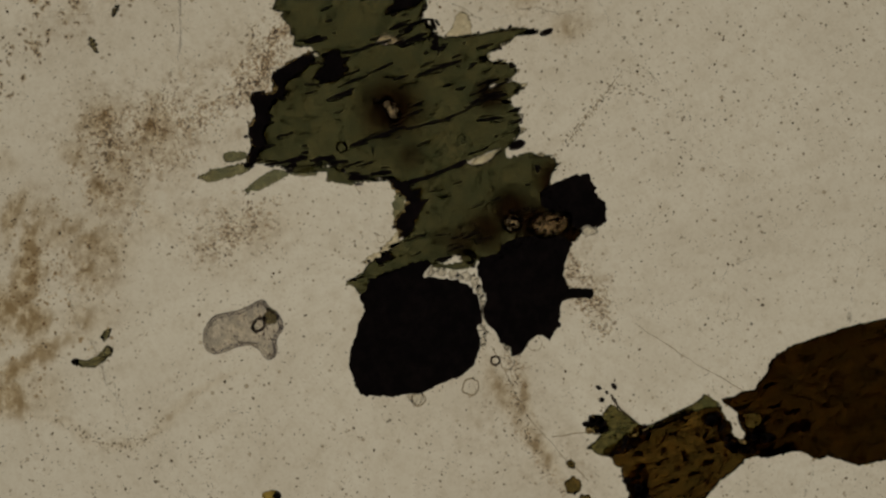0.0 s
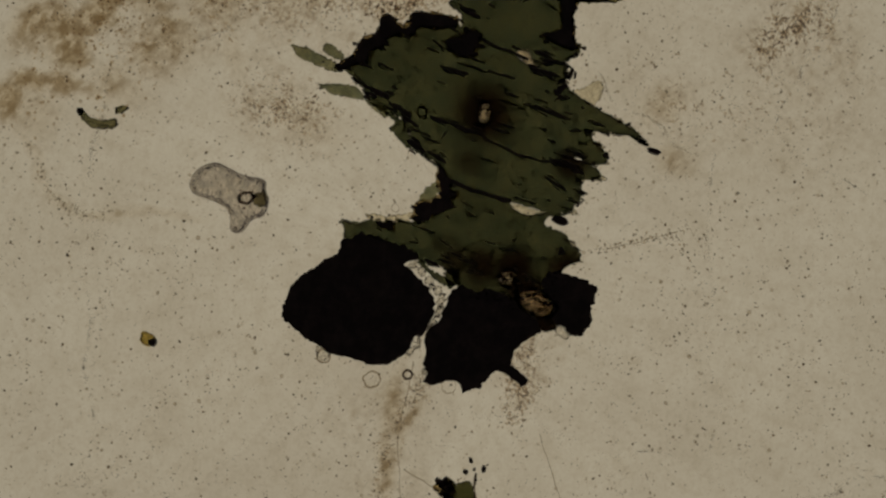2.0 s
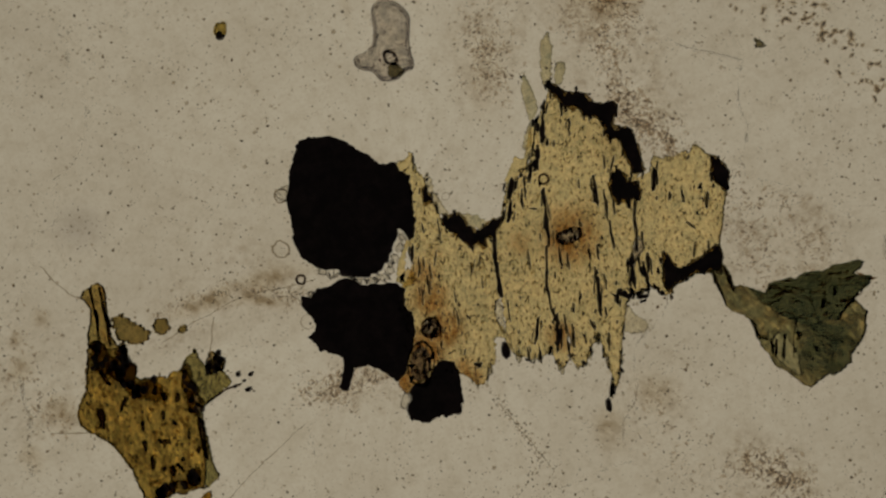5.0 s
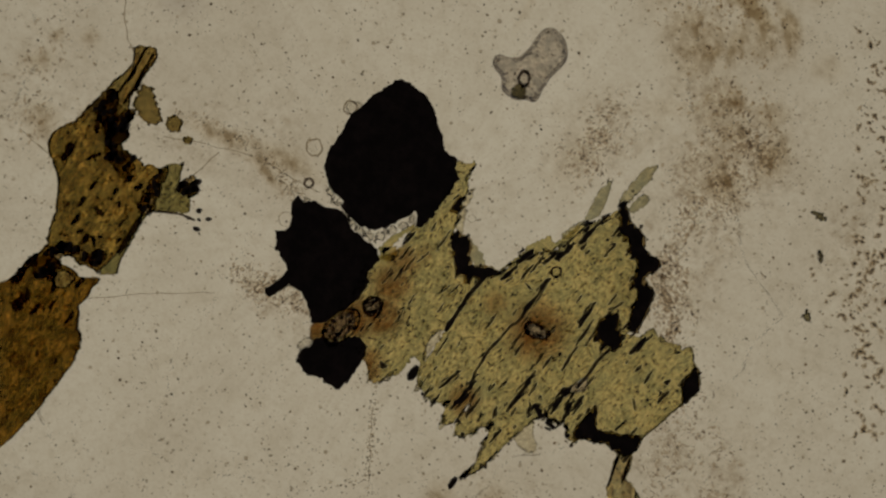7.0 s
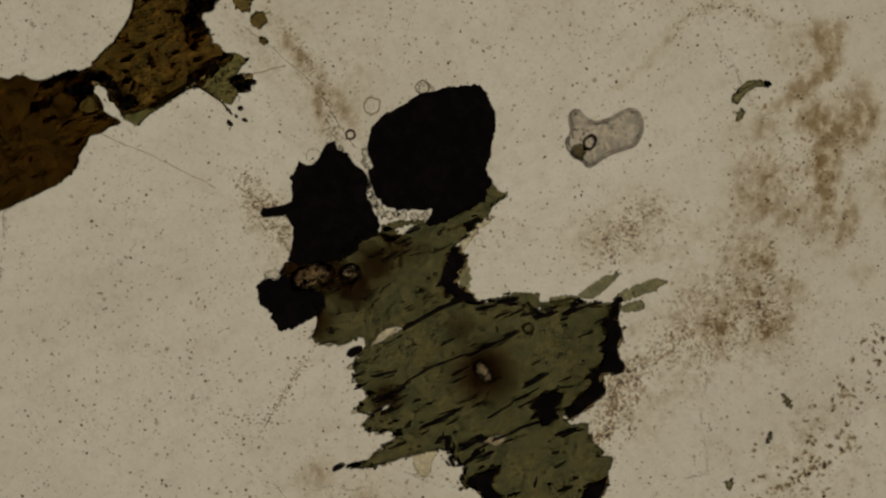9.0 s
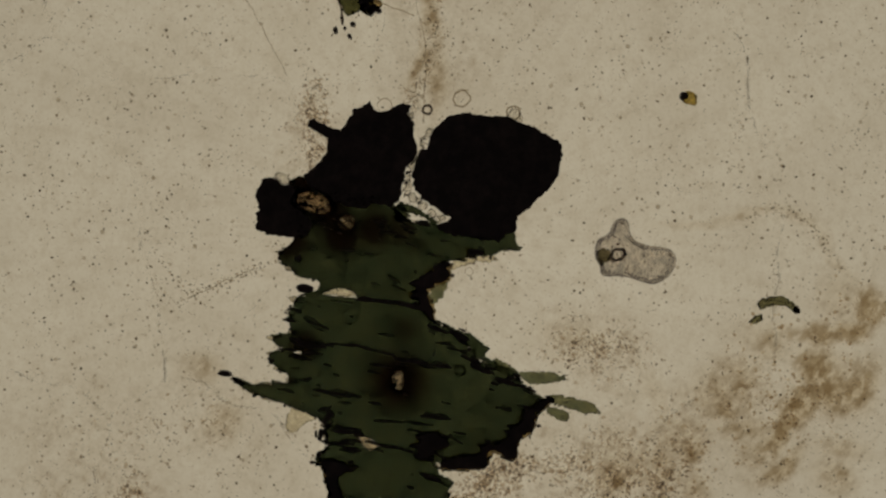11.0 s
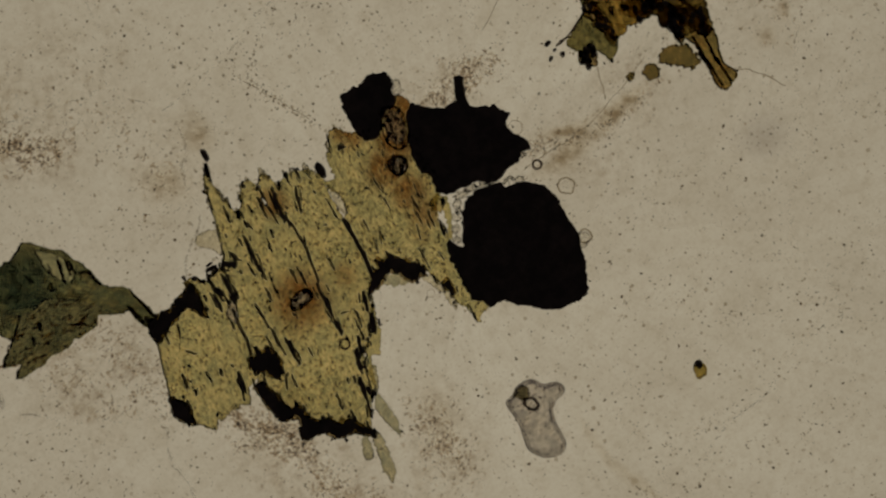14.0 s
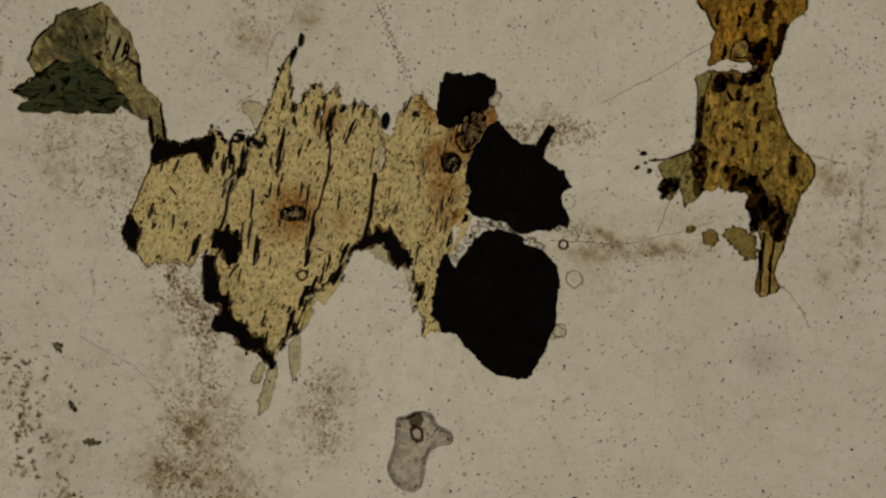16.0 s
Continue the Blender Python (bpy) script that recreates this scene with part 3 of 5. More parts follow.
EAST_RIM += [(39.5, 65.5), (35.5, 55), (29.5, 44), (23, 39), (17, 34), (13.5, 27.5), (8.5, 20), (11.5, 10), (8.5, 0.5), (2, -9), (-0.5, -20), (-4, -35.5), (-6.5, -50.5), (-7.5, -66.5), (-5, -76), (0, -83.5), (0, -91), (-9, -94), (-17, -95), (-20.5, -101.5), (-23.5, -94), (-21, -83.5), (-25.5, -74.5), (-29.5, -68), (-29.5, -57), (-31.5, -41), (-34.5, -30), (-35.5, -16), (-44, -3), (-53.5, 8.5), (-66.5, 13.5), (-79, 11), (-86.5, 8.5)]
# A light sliver where the middle sheet is torn, and a pale chip at its western seam.
SLIVER = [(-139, 147.5), (-139.5, 153.5), (-137.5, 159), (-135.5, 158.5), (-135, 153.5), (-136.5, 149)]
WEST_CHIP = [(-245.5, 64.5), (-248.5, 69), (-248, 76.5), (-241.5, 80.5), (-235.5, 86), (-232, 89.5), (-231, 83.5), (-233, 75.5), (-238, 71), (-240.5, 65)]
ZIRCONS = [(-169.5, 40, 11.5, 7, 0), (9, 97.5, 8.5, 9, 0), (31.5, 134, 11.5, 20, -20)]


def oval(x, y, rx, ry, turn, count=20):
    c, s = math.cos(radians(turn)), math.sin(radians(turn))
    return [Vector((x + rx * math.cos(a) * c - ry * math.sin(a) * s, y + rx * math.cos(a) * s + ry * math.sin(a) * c)) for a in np.linspace(0, 2 * math.pi, count + 1)[:-1]]


biotite = thing("biotite", "green to straw-yellow biotite flake, frayed, with black rims", "mica")
COMB = (CLEAVAGE, 1.8)
west_sheet = flake("mica_sheet", WEST_RIM + SEAM_WEST[:2] + [(-234, 88), (-242, 81), (-248, 76), (-248, 69), (-245, 63)] + SEAM_WEST[3:], BIOTITE, biotite, "", 2.0, seed=1, step=1.3, size=3.2, bevel=0.4, comb=(CLEAVAGE, 1.5))
middle_sheet = flake("mica_sheet", NORTH_RIM + SEAM_EAST + SOUTH_RIM + SEAM_WEST[:2:-1] + [(-239.5, 65), (-235, 73), (-232, 80), (-231, 88)] + SEAM_WEST[1::-1], BIOTITE, biotite, "", 2.0, seed=2, step=1.3, size=3.2, bevel=0.4, comb=COMB, holes=[oval(*ZIRCONS[0]), [Vector(p) for p in SLIVER]])
east_sheet = flake("mica_sheet", EAST_SEAM + EAST_RIM, BIOTITE, biotite, "mica sheet with brown halos", 2.0, seed=3, step=1.3, size=3.2, bevel=0.4, comb=(CLEAVAGE, 1.5), holes=[oval(*ZIRCONS[1]), oval(*ZIRCONS[2])])


def sheet_at(x, y):
    """The sheet of the biotite that carries this point."""
    if inside(x, y, WEST_RIM + SEAM_WEST):
        return west_sheet
    return east_sheet if inside(x, y, SEAM_EAST[::-1] + EAST_RIM) else middle_sheet


flake("fringe", [(-102, -4), (-108.5, -18.5), (-115.5, -31), (-116, -40), (-123.5, -49), (-134.5, -64), (-143, -57), (-147.5, -64.5), (-152, -76), (-159.5, -90), (-169, -97.5), (-164, -83.5), (-159, -69.5), (-151, -60.5), (-143, -46.5), (-130, -37.5), (-118.5, -31), (-113.5, -18.5)], BIOTITE, biotite, "crumbled green-brown fringe", 2.2, 16, THICK + 2.2, 40, 1.3, 3.0, 0.6)
flake("fringe", [(10, 41.5), (18, 44), (24, 46.5), (29.5, 39), (27, 31), (18, 26), (11.5, 27.5)], BIOTITE, biotite, "dark brownish crumbled fringe", 2.4, 15, THICK + 2.4, 41, 1.3, 3.0, 0.6)
flake("fringe", [(-4.5, -15.5), (14, 9.5), (24.5, 40), (33, 37), (25.5, 17.5), (13.5, -1.5)], BIOTITE, biotite, "dark brownish crumbled fringe", 2.0, 15, THICK + 2.4, 43, 1.3, 3.0, 0.4)
flake("pale_chip", WEST_CHIP, TAN_CHIP, biotite, "pale tan chip in the cleavage gap", 1.6, 16, THICK + 3.8, 45, 1.2, 3.0, 0.4)
flake("pale_chip", [(-71.5, 125), (-67, 126), (-64, 114), (-64.5, 98.5), (-68, 88), (-72.5, 87.5), (-75.5, 96.5), (-72.5, 110.5)], PALE_CHIP, biotite, "pale clear chip in the cleavage gap", 1.6, 16, THICK + 3.8, 42, 1.2, 3.0, 0.5)

# Black ore grains.
ore = thing("ore_grain", "small angular black opaque ore grain beside mica", "ore grain", "black ore grains")
flake("body", [(4, 200.5), (32.5, 196.5), (42, 200.5), (61, 189), (60, 176), (52.5, 169.5), (52.5, 161.5), (47, 155), (35.5, 155), (26, 150.5), (18, 139.5), (9, 136), (-5.5, 142), (-7, 160), (-4, 185.5)], ORE, ore, "", 2.0, 10, THICK + 4, 4, 1.5, 4.5, 0.5)
flake("crust", [(52.5, 174), (60, 180.5), (66.5, 175.5), (64, 165), (57.5, 159), (52.5, 162.5)], BEAD, ore, "clear brownish crust", 1.6, 16, THICK + 2.5, 4, 1.5, 4.5, 0.8)
ore = thing("ore_grain", "ragged black opaque ore grain with a short spike", "ore grain", "black ore grains")
flake("body", [(63, 146), (71, 134.5), (81.5, 124.5), (90, 118.5), (103.5, 119.5), (116, 114), (114, 104), (122, 96.5), (138, 88), (139.5, 78.5), (146.5, 69.5), (136.5, 65.5), (133.5, 57), (136, 48), (139.5, 42), (144, 31), (141, 22.5), (131.5, 27.5), (122, 20), (109, 21), (93, 16.5), (81.5, 18.5), (71, 29.5), (55, 32.5), (42, 34.5), (32.5, 39), (25.5, 48.5), (31.5, 64.5), (25.5, 77), (27, 96.5), (34.5, 112), (42, 125), (51.5, 139.5)], ORE, ore, "", 2.0, 10, THICK + 4, 5, 1.5, 4.5, 0.5)
flake("spike", [(103.5, 116.5), (107, 122), (112, 129.5), (117.5, 139.5), (125, 139.5), (127, 133.5), (122, 125), (116, 113)], ORE, ore, "", 1.0, 11, THICK + 4.2, 5, 1.5, 4.5, 0.5)
ore = thing("ore_grain", "large rounded black opaque ore grain beside mica", "ore grain", "black ore grains")
flake("body", [(45.5, 20), (61, 23), (77, 18.5), (90, 14.5), (92, 5.5), (106, 2), (117.5, -5.5), (128, -18.5), (132.5, -34.5), (128, -63), (128, -85.5), (120, -101.5), (115.5, -115.5), (102.5, -136.5), (96.5, -146), (83.5, -147.5), (71, -144), (61, -143), (47, -133.5), (35.5, -119.5), (23, -109), (15.5, -96.5), (-2.5, -94), (-5.5, -82.5), (-14, -76), (-10, -50.5), (-7, -25), (-0.5, -7), (7, -4), (9.5, -16), (14, -20.5), (18.5, -12), (26, -2.5), (34.5, 10)], ORE, ore, "", 2.0, 10, THICK + 4, 6, 1.5, 4.5, 0.5)
flake("crust", [(128, -85.5), (135, -87.5), (138, -95), (131.5, -101.5), (122.5, -102.5), (118.5, -97.5)], BEAD, ore, "clear brownish crust", 1.6, 16, THICK + 2.5, 6, 1.5, 4.5, 0.8)
brown = thing("brown_biotite", "golden to dark brown biotite flake with black patches", "mica")

GOLD_LOWER = [(305, 203.5), (310, 201), (319.5, 200.5), (329, 203), (340.5, 199), (352.5, 202), (362, 203.5), (371, 199.5), (375, 185.5), (378, 166.5), (381.5, 153.5), (388.5, 134.5), (396, 122), (405.5, 114), (413.5, 106), (420.5, 96.5), (421.5, 86.5), (418.5, 78.5), (412, 67.5), (405.5, 61), (401, 50.5), (398, 39), (393, 25)]
GOLD_TAIL = [(393, 26), (388, 10), (385, -2.5), (379, -12), (375, -25), (378, -37.5), (382.5, -44.5), (377.5, -49), (370.5, -51.5), (361, -55), (355, -49.5), (354.5, -37.5), (358, -18.5), (359.5, -5.5), (361, 7), (358, 16.5), (353.5, 25), (370.5, 21)]
GOLD_LOWER += [(370.5, 20), (353.5, 23.5), (349, 20.5), (347, 27.5), (351, 35.5), (345, 45.5), (342.5, 51.5), (346.5, 58), (341, 64.5), (332.5, 64.5), (326, 68), (319.5, 65.5), (313, 71), (305, 65.5), (297, 65.5), (289.5, 71), (287, 90), (289, 114), (292, 131.5), (293.5, 147), (294.5, 161), (296, 175), (299.5, 187.5), (304.5, 198)]
GOLD_UPPER = [(371, 199.5), (362, 204.5), (353.5, 208.5), (348, 212.5), (338.5, 211), (329, 213.5), (322.5, 216), (316.5, 213.5), (310, 210.5), (303.5, 207.5), (299.5, 207.5), (301.5, 215), (304, 224), (303.5, 233), (307, 240), (308.5, 246), (304, 253), (300.5, 262), (297, 270), (291, 273.5), (287.5, 281)]
GOLD_UPPER += [(285, 304), (289.5, 330.5), (297, 370.5), (309.5, 413), (347.5, 488), (492.5, 407.5), (449, 335.5), (439.5, 305.5), (424.5, 292)]
GOLD_UPPER += [(413.5, 281), (412, 270), (404.5, 263.5), (394, 257), (389, 248), (385, 235.5), (382.5, 220.5), (375, 212.5)]

# Black rims and bars of ore on the mica.
ORE_RIMS = [
    [(-329.5, 106), (-326.5, 115.5), (-321.5, 122), (-314, 120.5), (-302.5, 120.5), (-289.5, 118.5), (-282, 122), (-275.5, 123.5), (-269, 123), (-265.5, 128), (-261.5, 131.5), (-259, 123), (-260, 114), (-263, 102.5), (-266, 96.5), (-267, 86.5), (-270.5, 93), (-272.5, 102.5), (-277, 109), (-283, 110.5), (-292.5, 108), (-302.5, 106), (-312, 102.5), (-321.5, 99), (-326.5, 96.5)],
    [(-354.5, 40), (-351, 32.5), (-345.5, 25), (-345, 16.5), (-347, 7), (-349.5, -2.5), (-354.5, 3), (-359.5, 13.5), (-362, 20), (-358.5, 27.5)],
    [(-269, -7), (-270.5, -18.5), (-270.5, -31), (-270, -44), (-268.5, -57), (-263, -61), (-257.5, -59.5), (-251.5, -60.5), (-249.5, -67), (-252.5, -74.5), (-257.5, -79), (-260, -85.5), (-259, -90.5), (-251.5, -92.5), (-241.5, -95), (-233.5, -99.5), (-229.5, -109), (-224.5, -111.5), (-219.5, -113), (-211.5, -115.5), (-205.5, -120.5), (-199, -127), (-192, -130), (-195, -120.5), (-200.5, -113), (-204, -104.5), (-210, -100), (-216, -99), (-221.5, -95), (-224, -87.5), (-228.5, -84), (-235.5, -82.5), (-240, -76), (-243, -69.5), (-242.5, -60), (-245, -53.5), (-251.5, -53), (-255, -47), (-255.5, -37.5), (-257, -28), (-259.5, -18.5), (-261.5, -9)],
    [(-102, 2), (-92, 9.5), (-86.5, 20), (-82.5, 13.5), (-77, 16), (-74, 27.5), (-69, 20.5), (-63, 19), (-60, 25.5), (-55.5, 15.5), (-49.5, 7), (-43.5, 0.5), (-39, -7), (-35, -16), (-39.5, -19), (-47, -18), (-56, -19), (-60, -12), (-61, -3), (-66.5, 3), (-74, 6.5), (-82.5, 2.5), (-92, 0)],
    [(-29.5, -39.5), (-21.5, -39), (-23, -53.5), (-27, -57.5)],
    [(-255.5, 23), (-251.5, 18.5), (-246, 20), (-243.5, 28), (-241.5, 20), (-237, 13.5), (-233.5, 21.5), (-229.5, 10), (-229, -2.5), (-233.5, -9), (-238.5, -14), (-243.5, -18.5), (-246, -11), (-248, -2.5), (-252.5, 0.5), (-257.5, 5.5), (-260, 13.5)],
]
for i, rim in enumerate(ORE_RIMS):
    flake("ore_rim", rim, ORE, biotite, "", 1.7, 12, THICK + 4.5, 20 + i, 1.1, 2.6, 0.3, (CLEAVAGE, 3.6 if i in (3, 5) else 2.6))
    for k in range(len(rim) * 2 // 3):
        p = Vector(rng.choice(rim)) + Vector((rng.gauss(0, 2.5), rng.gauss(0, 2.5)))
        part("rim_tooth", plate(blade(p.x, p.y, rng.uniform(4, 11), rng.uniform(1.2, 2.8), CLEAVAGE + rng.gauss(0, 9), seed=k + p.x), 15, THICK + 4.4, 0.3), ORE if k % 3 else SMOKY, biotite)
    flake("rim_stain", rim, STAIN, biotite, "translucent brown margin", 3.0, 15, THICK + 4.2, 90 + i, 1.3, 3.4, 0.3, (CLEAVAGE, 2.5), grow=1.8)
# In the brown mica the black matter is ragged clots.
CLOTS = [
    [(349.5, 233.5), (356, 227), (361, 236.5), (370.5, 235.5), (372.5, 224), (367.5, 214.5), (364, 201.5), (358, 192), (348, 187.5), (336.5, 188), (340.5, 195), (348, 199.5), (353.5, 206), (347, 212.5), (351.5, 218.5)],
    [(305, 182.5), (310, 190.5), (317.5, 195), (324.5, 196), (326.5, 190.5), (319.5, 184.5), (313, 179), (307, 177.5)],
    [(321.5, 90), (335.5, 90), (348, 83.5), (358, 74), (362, 61), (373.5, 48.5), (383.5, 40), (387, 26), (380.5, 9.5), (375, 13.5), (370.5, 32.5), (361, 34), (354.5, 26), (349.5, 21), (351.5, 35.5), (345, 45.5), (345, 55), (354.5, 58), (348, 67.5), (335.5, 69.5), (326, 67)],
    [(245, 71), (249.5, 77), (257.5, 78.5), (264, 82.5), (267, 74), (262, 64.5), (256.5, 56), (251.5, 61)],
    [(281, 114), (291, 118.5), (297, 114), (294.5, 99.5), (297, 83.5), (292, 67.5), (285.5, 64.5), (287, 80.5), (283, 93)],
]
for i, rim in enumerate(CLOTS):
    flake("clot_stain", rim, STAIN, brown, "translucent brown margin", 4.0, 15, THICK + 4.1, 80 + i, 1.3, 4.0, 0.3, (GOLD_CLEAVAGE, 4.0), grow=1.5)
    for k, (x, y, size, width, angle) in enumerate(needles(rim, (30, 9, 50, 16, 12)[i], GOLD_CLEAVAGE)):
        lump = [tuple(p) for p in oval(x + rng.gauss(0, 2.5), y + rng.gauss(0, 2.5), 1.6 + size * 0.55, 1.0 + width * 1.0, math.degrees(angle), 10)]
        part("dark_lump", plate(frayed(lump, 1.6, 1.0, k + x, 2.2), 16, THICK + 4.5, 0.3), SMOKY if k % 3 == 0 else ORE, brown)

# Dark blades along the cleavage: x, y, length, width and angle.
BLADES = [(-227, 100, 33.5, 6.5, 86), (-240.5, 102.5, 25.5, 4, 84), (-247, 93, 22, 4.5, 78), (-237, 92.5, 20.5, 3, 85), (-211, 120.5, 17, 8.5, -48), (-231, 129, 13.5, 7, -3), (-183, 116, 43, 5.5, 78), (-186.5, 91, 17.5, 2.5, 80), (-127, 140.5, 40.5, 6.5, 77), (-134, 163.5, 25.5, 2.5, 83), (-138, 135.5, 21.5, 3, 81), (-143.5, 150.5, 26, 2.5, 81), (-105.5, 132, 30.5, 4.5, 67), (-88.5, 157, 16, 4, 81), (-101, 160.5, 14.5, 3, 77), (-31, 151.5, 9, 5.5, -4), (-149, 17, 34, 4.5, 78), (-153.5, -9.5, 23.5, 5, 81), (-212, -1.5, 36.5, 4.5, 83), (-218.5, 17, 33.5, 2.5, 82)]
BLADES += [(-278.5, 5, 25, 5.5, 75), (-238, -25, 17.5, 3, 60), (-172, -81, 26.5, 8.5, 73), (-179.5, -103.5, 25.5, 4, 68), (-158, -54.5, 29.5, 8.5, 68), (-147, -41, 24, 5.5, 63), (-119.5, -29, 26, 9, 65), (-129.5, -16, 18.5, 3, 74), (-136, -26.5, 23, 3, 77), (-112, -5, 26.5, 7, 66), (-203, -79.5, 18.5, 4, 74), (-199.5, -101, 14, 3, 82), (-203, 122, 16, 4.5, 72), (-222, 106, 13.5, 2.5, 68), (-160, 66, 16.5, 2, 77), (-153.5, 61, 19.5, 2, 82), (-118.5, 52.5, 17.5, 2, 84), (-22.5, 94, 18, 2, 84), (-26.5, 71, 13, 2, 81), (-248.5, 63, 9.5, 2, 82)]
BLADES += [(-1, 50, 22.5, 3, 82), (9, 61, 19.5, 2.5, 77), (-7, 35, 18.5, 2.5, 78), (3, 26, 19.5, 3, 79), (7, 10, 20, 5, 72), (-180.5, 166.5, 20, 2.5, 75), (-167.5, 144, 13, 3, -81), (-80.5, 102, 24.5, 2, 84), (-29.5, -5.5, 25.5, 2, 83), (-227.5, 20, 19.5, 2, 81), (-194.5, 101, 16, 2, 85), (-138, -1, 10, 2, -18), (-330.5, 43.5, 16.5, 2.5, 72), (-327, 26, 8, 3, 55), (-305.5, 66, 11.5, 2, -56), (-291, 27, 9, 2.5, 69), (-60.5, 65, 11.5, 2, 84)]
SEAM_LINES = [[(-238.5, 78.5), (-242.5, 61), (-245, 44), (-251.5, 22.5)], [(-128, 123), (-127, 114), (-130.5, 85), (-136, 61), (-141.5, 44)], [(-76.5, 86), (-79, 64.5), (-82.5, 39), (-88.5, 8.5)], [(-213.5, 67.5), (-215.5, 55), (-218, 35.5)], [(-143, 45.5), (-148, 29.5), (-150.5, 13.5)]]
for i, line in enumerate(SEAM_LINES):
    part("cleavage_crack", crack(line, (3.4, 3.4, 7.0, 2.4, 4.0)[i], 14, THICK + 4.6, 1.5, i), ORE, biotite)
chips = random.Random(3)
for i, (x, y, length, width, lean) in enumerate(BLADES):
    for k in range(2 if width > 4 else 1):
        shift, off = chips.uniform(-0.5, 0.5) * length, chips.choice((-1, 1)) * width * chips.uniform(0.4, 0.9)
        c, s = math.cos(radians(lean)), math.sin(radians(lean))
        part("sliver", plate(blade(x + shift * c - off * s, y + shift * s + off * c, length * chips.uniform(0.3, 0.6), width * chips.uniform(0.2, 0.4), lean + chips.uniform(-8, 6), seed=i + k), 16, THICK + 4.2, 0.3), ORE, sheet_at(x, y))
    part("cleavage_blade", plate(blade(x, y, length, width * 0.72, lean, seed=i), 14, THICK + 4.5, 0.4), ORE, sheet_at(x, y))
x, y = (-65, 145.5)
part("ore_bead", pebble(x, y, 5.5, 10, -8, 12, THICK + 5, seed=3), ORE, None, "small black oval ore bead at the mica edge", "ore grain")

# Brown biotite in two sheets, and its green lobe.
lower_sheet = flake("mica_sheet", GOLD_LOWER, GOLD, brown, "", 2.2, seed=7, step=1.4, size=3.6, bevel=0.9)
flake("mica_sheet", GOLD_TAIL, TAIL, brown, "pale olive tail", 1.6, seed=17, step=1.4, size=3.6, bevel=0.5)
for k, line in enumerate(([(363.5, 18.5), (360.5, -15.5), (358, -49)], [(376.5, 23), (371, -12), (368.5, -50.5)])):
    part("cleavage_crack", crack(line, 2.4, 18, THICK + 4.2, 1.5, 50 + k), STAIN, brown)
OLIVE_PATCH = [(326, 219), (327, 225), (330, 231.5), (336.5, 237), (344, 235.5), (346, 229), (345, 221), (341, 217), (333, 217)]
upper_sheet = flake("mica_sheet", GOLD_UPPER, GOLD_BROAD, brown, "", 1.6, seed=8, step=1.6, size=4.0, bevel=0.6, holes=[[Vector(p) for p in OLIVE_PATCH]])
flake("green_lobe", [(285.5, 115.5), (275, 110.5), (263.5, 104.5), (251.5, 100), (243.5, 95.5), (245, 87.5), (250, 81), (246, 73.5), (251.5, 63), (259, 64.5), (267, 71), (271.5, 59.5), (273.5, 46.5), (279.5, 51.5), (285, 54), (291, 61), (297, 66.5), (289.5, 71), (285.5, 90)], GREEN_LOBE, brown, "thin greenish mica lobe", 1.8, seed=9, step=1.4, size=4.0)
flake("green_strip", [(284, 117), (286, 128), (287, 146), (287.5, 161), (288.5, 175), (287.5, 185.5), (285, 193), (293, 198.5), (301, 203), (305, 199), (300, 187.5), (296.5, 175), (295.5, 161), (294, 147), (293, 131.5), (290, 118.5)], GREEN_LOBE, lower_sheet, "thin greenish mica edge", 1.4, 16, THICK + 3.4, 44, 1.3, 3.0, 0.3)
flake("olive_patch", OLIVE_PATCH, TAIL, upper_sheet, "thin olive patch", 1.0, 15, THICK + 3.4, 46, 1.3, 3.0, 0.3, grow=1.0)
part("dark_edge", crack([(233.5, 100), (252.5, 101.5), (268.5, 107), (284.5, 114)], 3.0, 16, THICK + 4.2, 1.2, 8), SMOKY, brown)
flake("mica_fragment", [(354.5, -10.5), (342, -13.5), (327.5, 4.5), (316, 16.5), (327.5, 27.5), (342, 22.5), (352, 16.5), (356, 1)], OLIVE, None, "ragged olive-brown mica fragment beside brown biotite", 4.0, seed=10, step=1.4, size=4.0, category="mica fragment", group="mica fragments")
flake("mica_fragment", [(294, 18.5), (302.5, 23.5), (311, 18.5), (312.5, 8.5), (303.5, 3), (294.5, 7)], OLIVE, None, "small olive-brown mica fragment in quartz", 2.6, seed=11, step=1.4, size=4.0, category="mica fragment", group="mica fragments")
flake("mica_fragment", [(275.5, 25), (282, 27.5), (286.5, 22.5), (282, 18), (276, 19)], OLIVE, None, "small olive-brown mica fragment in quartz", 2.2, seed=12, step=1.4, size=4.0, category="mica fragment", group="mica fragments")

GOLD_BLADES = [(292, 161.5, 22.5, 5, 85), (290, 138, 25.5, 5.5, 86), (334, 173.5, 12, 6.5, 77), (353.5, 158.5, 16, 5, 81), (334, 139.5, 13.5, 5, -22), (343, 168.5, 6.5, 4.5, 73), (368.5, 268.5, 26, 13, 79), (384, 244.5, 23.5, 9, 71), (377.5, 222.5, 23, 6.5, 77), (318, 222, 14.5, 4.5, 77), (396.5, 94.5, 22.5, 7.5, 83), (367.5, 86, 19.5, 4, 49), (325.5, 171, 11, 3, -62), (320, 164, 5.5, 3, 69), (307, 94.5, 10.5, 5, 68), (357, 138, 13, 4, 84), (379.5, 51.5, 20, 4.5, -75), (381, 16.5, 19.5, 7.5, 77), (299.5, 159, 8.5, 3, 73)]
